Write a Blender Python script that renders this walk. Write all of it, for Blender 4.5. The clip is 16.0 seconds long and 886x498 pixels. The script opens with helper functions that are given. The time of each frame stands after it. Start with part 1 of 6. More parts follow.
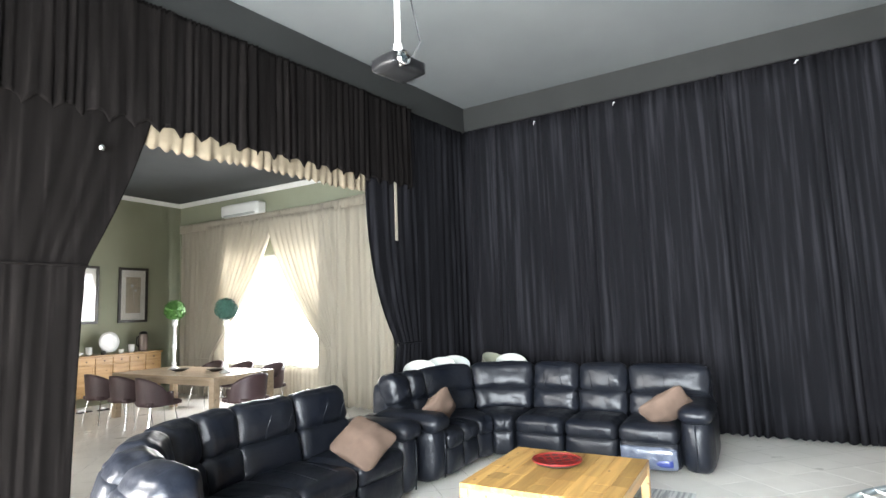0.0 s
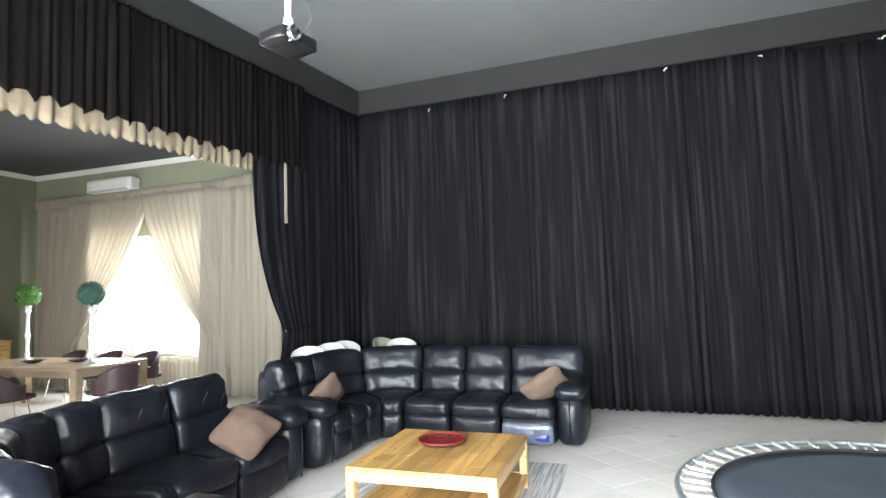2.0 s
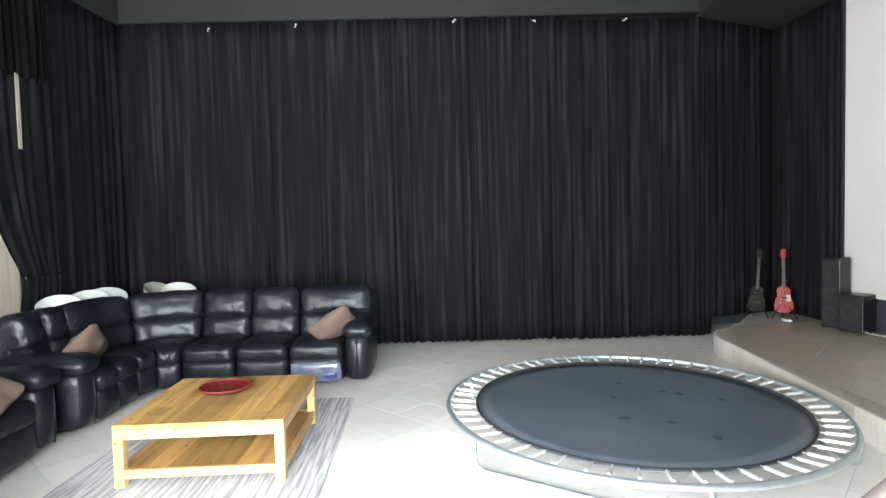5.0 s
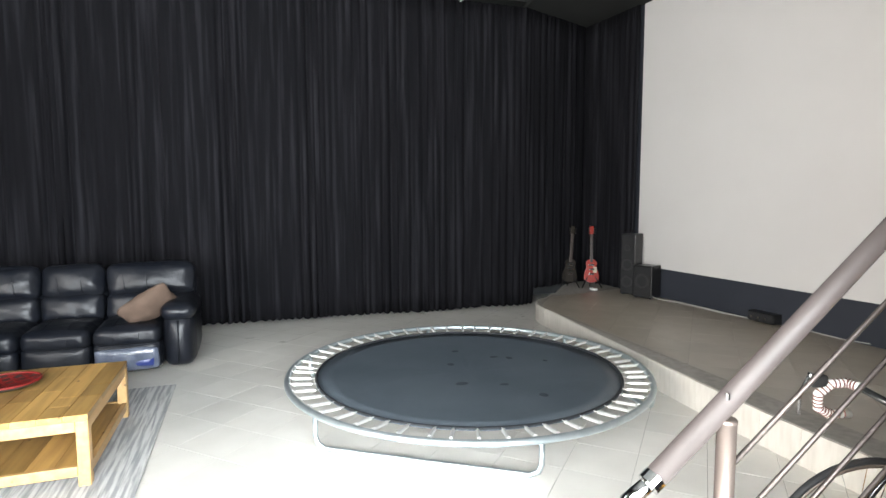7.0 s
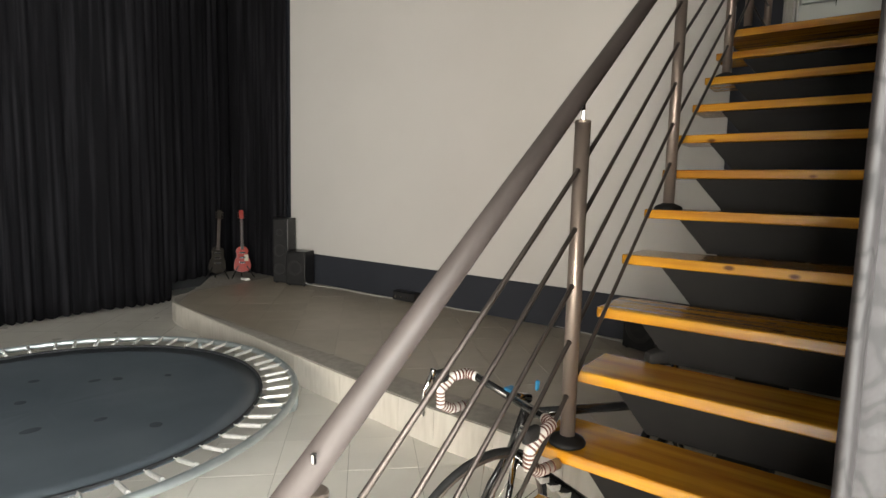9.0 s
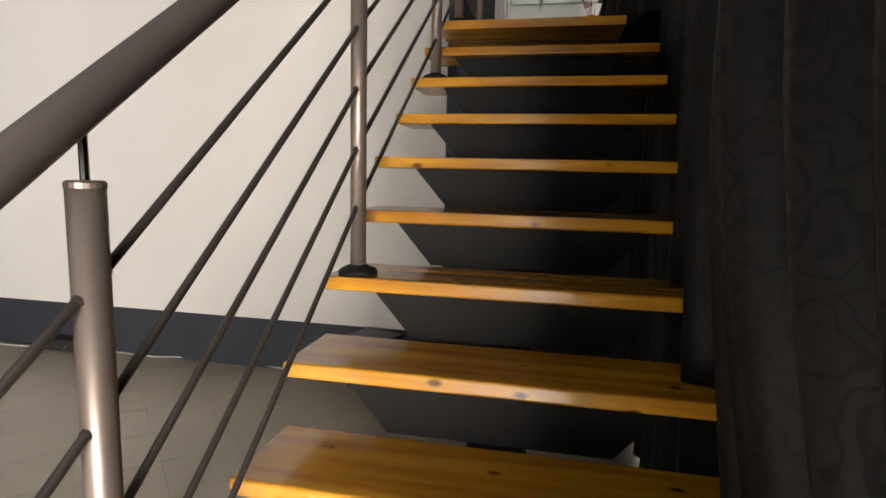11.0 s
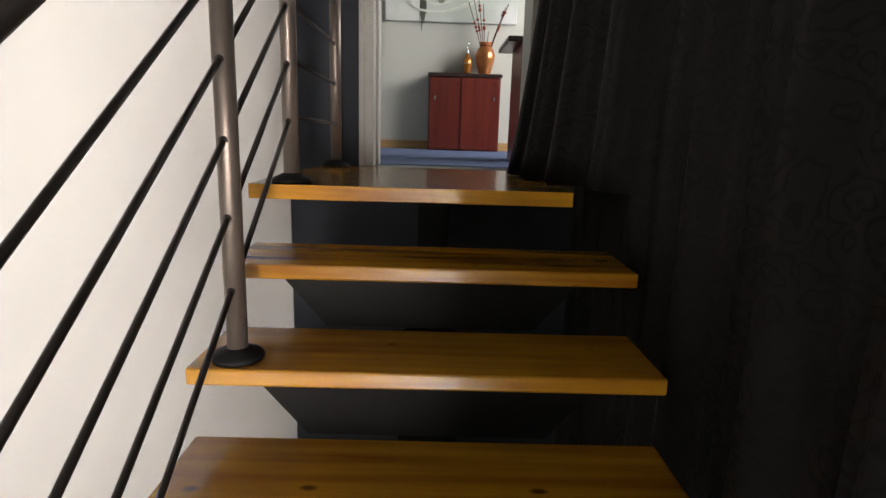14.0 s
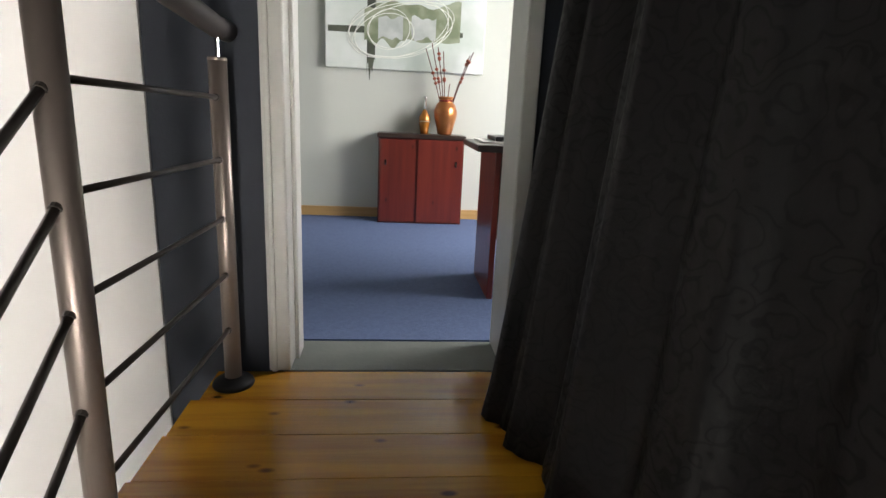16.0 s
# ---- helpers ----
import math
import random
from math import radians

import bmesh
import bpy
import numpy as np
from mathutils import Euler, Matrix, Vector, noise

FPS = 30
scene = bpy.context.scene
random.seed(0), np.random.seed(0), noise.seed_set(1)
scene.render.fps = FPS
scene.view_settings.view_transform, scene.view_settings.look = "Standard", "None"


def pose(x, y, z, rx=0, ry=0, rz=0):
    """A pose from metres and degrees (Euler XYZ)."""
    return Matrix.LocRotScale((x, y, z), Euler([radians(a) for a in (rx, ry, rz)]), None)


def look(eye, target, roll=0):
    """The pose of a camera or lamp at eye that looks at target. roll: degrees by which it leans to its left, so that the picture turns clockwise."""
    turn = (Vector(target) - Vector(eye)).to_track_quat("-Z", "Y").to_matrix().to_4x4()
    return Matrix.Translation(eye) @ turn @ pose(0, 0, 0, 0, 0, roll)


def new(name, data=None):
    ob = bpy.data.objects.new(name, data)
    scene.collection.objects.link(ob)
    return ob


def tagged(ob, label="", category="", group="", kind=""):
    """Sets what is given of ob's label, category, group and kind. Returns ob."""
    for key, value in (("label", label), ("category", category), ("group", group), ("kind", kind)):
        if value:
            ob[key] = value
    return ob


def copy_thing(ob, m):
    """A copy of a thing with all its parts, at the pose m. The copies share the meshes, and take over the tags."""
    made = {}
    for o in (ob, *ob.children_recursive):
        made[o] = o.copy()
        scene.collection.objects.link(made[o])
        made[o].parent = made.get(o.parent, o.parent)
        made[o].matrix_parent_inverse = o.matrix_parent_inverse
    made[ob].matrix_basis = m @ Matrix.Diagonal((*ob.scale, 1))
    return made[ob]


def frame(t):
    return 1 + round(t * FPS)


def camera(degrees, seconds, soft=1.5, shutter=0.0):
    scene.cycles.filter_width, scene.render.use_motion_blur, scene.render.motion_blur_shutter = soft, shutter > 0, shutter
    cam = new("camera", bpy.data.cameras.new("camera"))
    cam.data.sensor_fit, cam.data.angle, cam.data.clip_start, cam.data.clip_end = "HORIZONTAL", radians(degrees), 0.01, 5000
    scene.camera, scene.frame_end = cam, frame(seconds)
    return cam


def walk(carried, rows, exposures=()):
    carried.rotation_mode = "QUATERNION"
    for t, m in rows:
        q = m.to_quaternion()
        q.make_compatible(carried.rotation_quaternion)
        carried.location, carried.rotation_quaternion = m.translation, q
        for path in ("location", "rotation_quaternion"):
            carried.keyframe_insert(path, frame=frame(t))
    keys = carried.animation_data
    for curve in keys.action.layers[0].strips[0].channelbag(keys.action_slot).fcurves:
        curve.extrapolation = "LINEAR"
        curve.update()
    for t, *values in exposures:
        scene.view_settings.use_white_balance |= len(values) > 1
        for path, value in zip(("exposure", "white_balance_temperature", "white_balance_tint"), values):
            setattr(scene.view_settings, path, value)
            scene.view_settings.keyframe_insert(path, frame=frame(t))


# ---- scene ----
cam = camera(77.6, 16.0)
PATH = [
    (0, (1.204, -2.166, 1.663), (-0.525, -3.148, 1.882), -2.0),
    (0.5, (1.196, -2.168, 1.647), (-0.577, -3.067, 1.863), -2.1),
    (1, (1.21, -2.161, 1.655), (-0.605, -2.977, 1.855), -2.0),
    (1.5, (1.21, -2.154, 1.65), (-0.643, -2.884, 1.833), -2.0),
    (2, (1.205, -2.133, 1.652), (-0.684, -2.772, 1.807), -1.9),
    (2.5, (1.218, -2.134, 1.664), (-0.709, -2.654, 1.78), -1.7),
    (3, (1.228, -2.105, 1.669), (-0.73, -2.507, 1.744), -1.8),
    (3.5, (1.257, -2.09, 1.686), (-0.723, -2.37, 1.716), -1.7),
    (4, (1.267, -2.068, 1.696), (-0.726, -2.228, 1.677), -1.7),
    (6.5, (1.154, -2.168, 1.646), (-0.774, -1.66, 1.494), -0.5),
    (7, (1.132, -2.156, 1.629), (-0.744, -1.485, 1.454), -0.1),
    (7.5, (1.074, -2.081, 1.606), (-0.724, -1.229, 1.413), 0.3),
    (8, (0.97, -1.941, 1.588), (-0.696, -0.852, 1.394), 0.8),
    (8.5, (0.891, -1.779, 1.583), (-0.596, -0.457, 1.372), 1.1),
    (9, (0.788, -1.594, 1.589), (-0.403, -0.002, 1.373), 1.4),
    (9.5, (0.745, -1.345, 1.576), (-0.163, 0.425, 1.365), 1.8),
    (10, (0.72, -1.073, 1.602), (0.027, 0.789, 1.376), 1.6),
    (12.5, (0.632, 0.172, 2.35), (0.477, 2.141, 2.031), 1.7),
    (13, (0.604, 0.399, 2.499), (0.505, 2.365, 2.145), 1.7),
    (13.5, (0.594, 0.608, 2.658), (0.562, 2.57, 2.272), 1.5),
    (14, (0.567, 0.811, 2.835), (0.601, 2.765, 2.414), 1.8),
    (14.5, (0.538, 1.027, 3.001), (0.636, 2.975, 2.557), 1.7),
    (15, (0.545, 1.258, 3.18), (0.694, 3.199, 2.719), 2.3),
    (15.5, (0.551, 1.486, 3.346), (0.726, 3.42, 2.867), 2.7),
    (16, (0.592, 1.718, 3.505), (0.781, 3.648, 3.016), 2.7),
]
EXPOSURES = [(0, 0.42, 6450, 10), (2, 0.28, 6450, 10), (3, 0.18, 6400, 10), (4, 0.15, 6400, 10), (6.5, -0.25, 6400, 10), (7, -0.35, 6550, 10), (8, -0.82, 6850, 10), (8.5, -0.9, 7100, 10), (9, -0.85, 7300, 10), (10, -0.52, 7300, 12), (12.5, 0.0, 6950, 14), (14, 0.16, 6950, 13), (16, 0.66, 6750, 11)]
walk(cam, [(t, look(e, g, r)) for t, e, g, r in PATH], EXPOSURES)


# ---- world and light ----
world = bpy.data.worlds.new("world")
scene.world = world
world.use_nodes = True
wn = world.node_tree.nodes
sky = wn.new("ShaderNodeTexSky")
sky.sky_type, sky.sun_disc = "NISHITA", False
sky.sun_elevation, sky.sun_rotation = radians(42), radians(120)
wn["Background"].inputs["Strength"].default_value = 0.12
world.node_tree.links.new(sky.outputs[0], wn["Background"].inputs["Color"])


def lamp(name, kind, m, energy, color, size=(1, 1), angle=0.5):
    data = bpy.data.lights.new(name, kind)
    data.energy, data.color = energy, color
    if kind == "AREA":
        data.shape, data.size, data.size_y = "RECTANGLE", size[0], size[1]
    else:
        data.angle = radians(angle)
    ob = new(name, data)
    ob.matrix_world = m
    return ob


lamp("sun", "SUN", look((20, -14, 22), (0, 0, 0)), 3.0, (1, 0.95, 0.88))
# daylight in the glass doors of the east wall and of the south wall's far end
lamp("daylight_east", "AREA", look((3.05, -2.65, 1.5), (-6, -2.65, -0.9)), 1880, (0.88, 0.95, 1.0), (3.8, 2.7))
lamp("daylight_south", "AREA", look((2.1, -6.9, 1.6), (1.2, 3.0, 1.0)), 1500, (1.0, 0.98, 0.95), (2.2, 3.0))
# daylight in the dining room window and in its glazed east side
lamp("daylight_dining", "AREA", look((-6.95, -10.7, 1.85), (0, -10.7, 1.2)), 260, (0.97, 0.98, 1.0), (2.8, 2.2))
lamp("daylight_dining_side", "AREA", look((0.4, -11.0, 1.4), (-6, -11.0, 0.8)), 110, (1.0, 0.99, 0.96), (4.2, 2.5))
# daylight in the office window
lamp("daylight_office", "AREA", look((2.9, 4.5, 3.95), (0.0, 4.6, 2.7)), 150, (0.97, 0.98, 1.0), (1.6, 1.4))

# ---- materials ----


def material(name, color, rough=0.5, metal=0.0, second=None, scale=8.0, bump=0.0, bump_scale=60.0, stretch=(1, 1, 1), sheen=0.0,
             coat=0.0, vary=0.0, contrast=(0.35, 0.7), rough_vary=0.0, spec=0.5, wave=None):
    m = bpy.data.materials.new(name)
    m.use_nodes = True
    n, l = m.node_tree.nodes, m.node_tree.links
    b = n["Principled BSDF"]
    b.inputs["Roughness"].default_value, b.inputs["Metallic"].default_value = rough, metal
    b.inputs["Specular IOR Level"].default_value = spec
    b.inputs["Coat Weight"].default_value, b.inputs["Coat Roughness"].default_value = coat, 0.12
    b.inputs["Sheen Weight"].default_value, b.inputs["Sheen Roughness"].default_value = sheen, 0.5
    co = n.new("ShaderNodeTexCoord")
    mp = n.new("ShaderNodeMapping")
    mp.inputs["Scale"].default_value = stretch
    l.new(co.outputs["Object"], mp.inputs["Vector"])
    second = second or tuple(c * 0.8 for c in color)
    big = n.new("ShaderNodeTexNoise")
    big.inputs["Scale"].default_value, big.inputs["Detail"].default_value = scale, 6
    l.new(mp.outputs[0], big.inputs["Vector"])
    ramp = n.new("ShaderNodeValToRGB")
    ramp.color_ramp.elements[0].position, ramp.color_ramp.elements[1].position = contrast
    ramp.color_ramp.elements[0].color, ramp.color_ramp.elements[1].color = (*color, 1), (*second, 1)
    l.new(big.outputs["Fac"], ramp.inputs[0])
    out = ramp.outputs[0]
    if vary:
        info = n.new("ShaderNodeObjectInfo")
        hsv = n.new("ShaderNodeHueSaturation")
        rng = n.new("ShaderNodeMapRange")
        rng.inputs["To Min"].default_value, rng.inputs["To Max"].default_value = 1 - vary, 1 + vary
        l.new(info.outputs["Random"], rng.inputs["Value"])
        l.new(rng.outputs[0], hsv.inputs["Value"])
        l.new(out, hsv.inputs["Color"])
        out = hsv.outputs[0]
    l.new(out, b.inputs["Base Color"])
    if rough_vary:
        rr = n.new("ShaderNodeMapRange")
        rr.inputs["To Min"].default_value, rr.inputs["To Max"].default_value = max(0.02, rough - rough_vary), min(1, rough + rough_vary)
        l.new(big.outputs["Fac"], rr.inputs["Value"])
        l.new(rr.outputs[0], b.inputs["Roughness"])
    if bump:
        fine = n.new("ShaderNodeTexNoise")
        fine.inputs["Scale"].default_value, fine.inputs["Detail"].default_value = bump_scale, 4
        l.new(mp.outputs[0], fine.inputs["Vector"])
        bp = n.new("ShaderNodeBump")
        bp.inputs["Strength"].default_value, bp.inputs["Distance"].default_value = bump, 0.01
        l.new(fine.outputs["Fac"], bp.inputs["Height"])
        l.new(bp.outputs[0], b.inputs["Normal"])
    return m


def wood(name, dark, light, rough=0.3, coat=0.0, axis=0, vary=0.12, scale=1.0):
    """Planks with long grain along the given axis, darker growth bands and knots."""
    st = [22.0, 22.0, 22.0]
    st[axis] = 1.4
    m = material(name, light, rough, second=dark, scale=scale * 1.0, stretch=tuple(st), bump=0.06, bump_scale=6, coat=coat, vary=vary, contrast=(0.38, 0.75))
    n, l = m.node_tree.nodes, m.node_tree.links
    b = n["Principled BSDF"]
    old = b.inputs["Base Color"].links[0].from_socket
    vor = n.new("ShaderNodeTexVoronoi")
    vor.inputs["Scale"].default_value = 6.5
    mp = n.new("ShaderNodeMapping")
    ks = [1.6, 1.6, 1.6]
    ks[axis] = 0.8
    mp.inputs["Scale"].default_value = ks
    co = n.new("ShaderNodeTexCoord")
    l.new(co.outputs["Object"], mp.inputs["Vector"])
    l.new(mp.outputs[0], vor.inputs["Vector"])
    rmp = n.new("ShaderNodeValToRGB")
    rmp.color_ramp.elements[0].position, rmp.color_ramp.elements[1].position = 0.06, 0.13
    rmp.color_ramp.elements[0].color, rmp.color_ramp.elements[1].color = (0.12, 0.07, 0.05, 1), (1, 1, 1, 1)
    l.new(vor.outputs["Distance"], rmp.inputs[0])
    mix = n.new("ShaderNodeMix")
    mix.data_type, mix.blend_type = "RGBA", "MULTIPLY"
    mix.inputs["Factor"].default_value = 0.85
    l.new(old, mix.inputs["A"])
    l.new(rmp.outputs[0], mix.inputs["B"])
    l.new(mix.outputs["Result"], b.inputs["Base Color"])
    return m


M = {}
M["tile"] = material("floor_tile", (0.76, 0.735, 0.685), 0.3, second=(0.70, 0.675, 0.625), scale=3.0, vary=0.05, bump=0.02, bump_scale=30, rough_vary=0.08)
M["stage_tile"] = material("stage_tile", (0.37, 0.325, 0.265), 0.34, second=(0.33, 0.29, 0.235), scale=3.0, vary=0.05, bump=0.02, bump_scale=30, rough_vary=0.08)
M["stage_side"] = material("stage_side_tile", (0.56, 0.53, 0.48), 0.35, second=(0.48, 0.45, 0.40), scale=4.0, stretch=(6, 1, 1), vary=0.05)
M["grout"] = material("grout", (0.36, 0.335, 0.30), 0.9, scale=20)
M["ceiling"] = material("ceiling_paint", (0.125, 0.133, 0.134), 0.75, second=(0.115, 0.123, 0.124), scale=1.5, bump=0.05, bump_scale=120)
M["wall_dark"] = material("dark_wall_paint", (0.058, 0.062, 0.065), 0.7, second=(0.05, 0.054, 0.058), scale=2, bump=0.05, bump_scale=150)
M["wall_slate"] = material("slate_wall_paint", (0.029, 0.032, 0.041), 0.7, spec=0.25, second=(0.025, 0.028, 0.036), scale=2.5, bump=0.06, bump_scale=120)
M["bulkhead"] = material("bulkhead_paint", (0.0215, 0.0225, 0.0215), 0.85, second=(0.0185, 0.0192, 0.0185), spec=0.2, scale=2.0, bump=0.05, bump_scale=120)
M["screen"] = material("screen_white_paint", (0.56, 0.543, 0.525), 0.85, second=(0.53, 0.513, 0.495), scale=0.7, bump=0.03, bump_scale=200)
# paler vertical streaks in this colour imitate light catching the fold ridges
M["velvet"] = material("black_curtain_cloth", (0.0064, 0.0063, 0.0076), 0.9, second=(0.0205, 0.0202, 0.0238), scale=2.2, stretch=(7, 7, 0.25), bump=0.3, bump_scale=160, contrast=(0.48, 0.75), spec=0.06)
# browner cloth, coloured darker than velvet for missing shade; streaks imitate lit folds
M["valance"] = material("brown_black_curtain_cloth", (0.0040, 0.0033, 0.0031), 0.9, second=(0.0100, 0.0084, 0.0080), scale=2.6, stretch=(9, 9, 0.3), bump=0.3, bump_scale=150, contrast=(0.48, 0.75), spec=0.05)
M["lining"] = material("beige_lining_cloth", (0.165, 0.132, 0.088), 0.85, second=(0.14, 0.11, 0.074), scale=6, bump=0.2, bump_scale=160)
M["satin"] = material("black_satin_curtain", (0.014, 0.014, 0.015), 0.5, second=(0.022, 0.022, 0.024), scale=9, bump=0.6, bump_scale=13, spec=0.2)
M["cream"] = material("cream_curtain_cloth", (0.47, 0.42, 0.335), 0.85, second=(0.41, 0.365, 0.29), scale=3, stretch=(4, 4, 0.6), bump=0.2, bump_scale=180, sheen=0.1)
M["green"] = material("sage_wall_paint", (0.27, 0.28, 0.20), 0.75, second=(0.245, 0.255, 0.18), scale=1.6, bump=0.04, bump_scale=150)
M["white"] = material("white_paint", (0.78, 0.78, 0.76), 0.5, second=(0.74, 0.74, 0.72), scale=5)
M["plastic_white"] = material("white_plastic", (0.75, 0.75, 0.73), 0.35, second=(0.7, 0.7, 0.68), scale=5)
M["jamb"] = material("door_frame_paint", (0.40, 0.395, 0.36), 0.4, second=(0.46, 0.45, 0.41), scale=7, bump=0.04, bump_scale=80)
M["leather"] = material("black_leather", (0.0055, 0.0068, 0.0105), 0.35, second=(0.011, 0.012, 0.015), scale=6, bump=0.6, bump_scale=13, rough_vary=0.08, spec=0.24)
M["suede"] = material("tan_suede", (0.105, 0.072, 0.055), 0.9, second=(0.083, 0.057, 0.043), scale=9, bump=0.2, bump_scale=150, spec=0.15)
M["table_wood"] = wood("honey_block_wood", (0.25, 0.135, 0.04), (0.47, 0.285, 0.095), 0.32, 0.15, 0, 0.3)
M["table_frame"] = wood("pale_table_wood", (0.40, 0.235, 0.085), (0.52, 0.33, 0.14), 0.4, 0.05, 0, 0.08)
M["pine"] = wood("varnished_pine", (0.29, 0.096, 0.007), (0.56, 0.265, 0.018), 0.24, 0.45, 0, 0.1)
M["steel"] = material("brushed_steel", (0.235, 0.19, 0.165), 0.42, 0.7, second=(0.205, 0.165, 0.142), scale=2.5, stretch=(1, 1, 0.6), bump=0.015, bump_scale=260)
M["rail"] = material("satin_bronze_rail", (0.06, 0.05, 0.048), 0.5, 0.0, spec=0.3, second=(0.045, 0.038, 0.036), scale=4, bump=0.02, bump_scale=200)
M["bar"] = material("dark_steel_bar", (0.085, 0.072, 0.066), 0.42, 0.7, second=(0.07, 0.06, 0.055), scale=6)
M["black_steel"] = material("black_painted_steel", (0.006, 0.0058, 0.006), 0.6, spec=0.2, second=(0.009, 0.0085, 0.0085), scale=6, bump=0.05, bump_scale=80)
M["galv"] = material("galvanised_tube", (0.56, 0.62, 0.64), 0.38, 0.85, second=(0.46, 0.53, 0.55), scale=12, bump=0.04, bump_scale=90)
M["spring"] = material("zinc_spring", (0.85, 0.85, 0.83), 0.35, 0.6, second=(0.75, 0.75, 0.74), scale=30)
M["mat"] = material("trampoline_mat", (0.068, 0.086, 0.106), 0.4, second=(0.10, 0.121, 0.142), scale=2.2, bump=0.1, bump_scale=250)
M["mat_edge"] = material("mat_webbing", (0.014, 0.016, 0.02), 0.8, scale=20)
M["stain"] = material("mat_stain", (0.050, 0.063, 0.077), 0.7, scale=30)
M["red"] = material("red_lacquer", (0.20, 0.013, 0.011), 0.4, second=(0.13, 0.009, 0.008), scale=12, coat=0.3)
M["black_plastic"] = material("black_plastic", (0.010, 0.010, 0.011), 0.3, spec=0.3, second=(0.018, 0.018, 0.019), scale=14)
M["black_matt"] = material("black_speaker_cloth", (0.01, 0.01, 0.011), 0.85, scale=30, bump=0.2, bump_scale=300)
M["projector_case"] = material("gloss_black_case", (0.006, 0.006, 0.0065), 0.28, spec=0.16, second=(0.009, 0.009, 0.0095), scale=14)
M["lens"] = material("lens_glass", (0.02, 0.03, 0.035), 0.05, scale=3, coat=1.0)
M["chrome"] = material("chrome", (0.75, 0.75, 0.75), 0.12, 1.0, scale=4)
M["oak"] = wood("oak_sideboard", (0.34, 0.185, 0.065), (0.50, 0.31, 0.13), 0.35, 0.2, 0, 0.06)
M["din_top"] = wood("dining_table_wood", (0.26, 0.19, 0.12), (0.38, 0.29, 0.20), 0.3, 0.2, 1, 0.06)
M["chair"] = material("plum_upholstery", (0.045, 0.024, 0.026), 0.5, second=(0.055, 0.03, 0.032), scale=9, bump=0.1, bump_scale=120)
M["box_green"] = material("topiary_leaves", (0.10, 0.26, 0.05), 0.6, second=(0.055, 0.15, 0.03), scale=30)
M["box_teal"] = material("dark_topiary_leaves", (0.06, 0.16, 0.115), 0.6, second=(0.035, 0.10, 0.075), scale=30)
M["paper"] = material("paper", (0.72, 0.70, 0.64), 0.8, second=(0.68, 0.66, 0.6), scale=4)
M["frame"] = material("dark_picture_frame", (0.022, 0.018, 0.015), 0.35, scale=20)
M["glassware"] = material("ceramic_white", (0.8, 0.8, 0.78), 0.15, scale=6)
M["bowl_dark"] = material("dark_bowl", (0.03, 0.028, 0.025), 0.3, scale=10)
M["stool"] = material("pale_moulded_shell", (0.66, 0.68, 0.64), 0.3, second=(0.6, 0.62, 0.58), scale=5)
M["stool_olive"] = material("olive_moulded_shell", (0.30, 0.31, 0.24), 0.3, second=(0.26, 0.27, 0.2), scale=5)
M["rug_a"] = material("grey_rug_yarn", (0.60, 0.60, 0.585), 0.95, second=(0.32, 0.325, 0.33), scale=3, stretch=(0.8, 14, 1), bump=0.5, bump_scale=40, contrast=(0.42, 0.58))
M["carpet"] = material("blue_carpet", (0.10, 0.14, 0.26), 0.95, second=(0.078, 0.112, 0.215), scale=60, bump=0.5, bump_scale=220)
M["office_wall"] = material("office_wall_paint", (0.50, 0.51, 0.455), 0.8, second=(0.47, 0.48, 0.43), scale=1.5, bump=0.04, bump_scale=150)
M["mahogany"] = wood("mahogany_veneer", (0.075, 0.010, 0.007), (0.13, 0.020, 0.012), 0.3, 0.2, 2, 0.05)
M["dark_wood"] = wood("dark_office_wood", (0.018, 0.010, 0.008), (0.03, 0.017, 0.012), 0.32, 0.2, 2, 0.05)
M["copper"] = material("copper_glaze", (0.55, 0.22, 0.07), 0.28, 0.75, second=(0.42, 0.14, 0.05), scale=14, coat=0.3)
M["amber"] = material("amber_glaze", (0.42, 0.15, 0.02), 0.2, 0.4, second=(0.3, 0.1, 0.015), scale=14, coat=0.3)
M["twig"] = material("red_brown_twig", (0.10, 0.03, 0.018), 0.6, scale=30)
M["berry"] = material("rust_berry", (0.25, 0.05, 0.02), 0.5, scale=20)
M["skirt"] = wood("pine_skirting", (0.36, 0.2, 0.07), (0.48, 0.3, 0.12), 0.35, 0.1, 0, 0.05)
M["sill"] = material("grey_threshold", (0.13, 0.14, 0.13), 0.6, second=(0.16, 0.17, 0.155), scale=8, bump=0.1, bump_scale=60)
M["canvas"] = material("pale_canvas", (0.62, 0.64, 0.61), 0.8, second=(0.47, 0.52, 0.46), scale=2.2, bump=0.1, bump_scale=200, contrast=(0.42, 0.62))
M["paint_olive"] = material("olive_paint", (0.16, 0.19, 0.11), 0.7, second=(0.28, 0.31, 0.21), scale=7, contrast=(0.4, 0.6))
M["paint_dark"] = material("dark_paint", (0.03, 0.035, 0.025), 0.7, second=(0.08, 0.09, 0.06), scale=9)
M["paint_white"] = material("white_paint_line", (0.75, 0.76, 0.68), 0.6, scale=9)
M["paint_grey"] = material("grey_paint", (0.35, 0.37, 0.34), 0.7, second=(0.5, 0.52, 0.49), scale=9)
M["rubber"] = material("tyre_rubber", (0.014, 0.014, 0.015), 0.75, scale=30, bump=0.2, bump_scale=90)
M["bike_black"] = material("black_bike_paint", (0.012, 0.012, 0.013), 0.22, scale=10, coat=0.5)
M["tape"] = material("white_bar_tape", (0.72, 0.70, 0.66), 0.6, scale=20)
M["tape_red"] = material("dark_tape_line", (0.16, 0.07, 0.055), 0.6, scale=20)
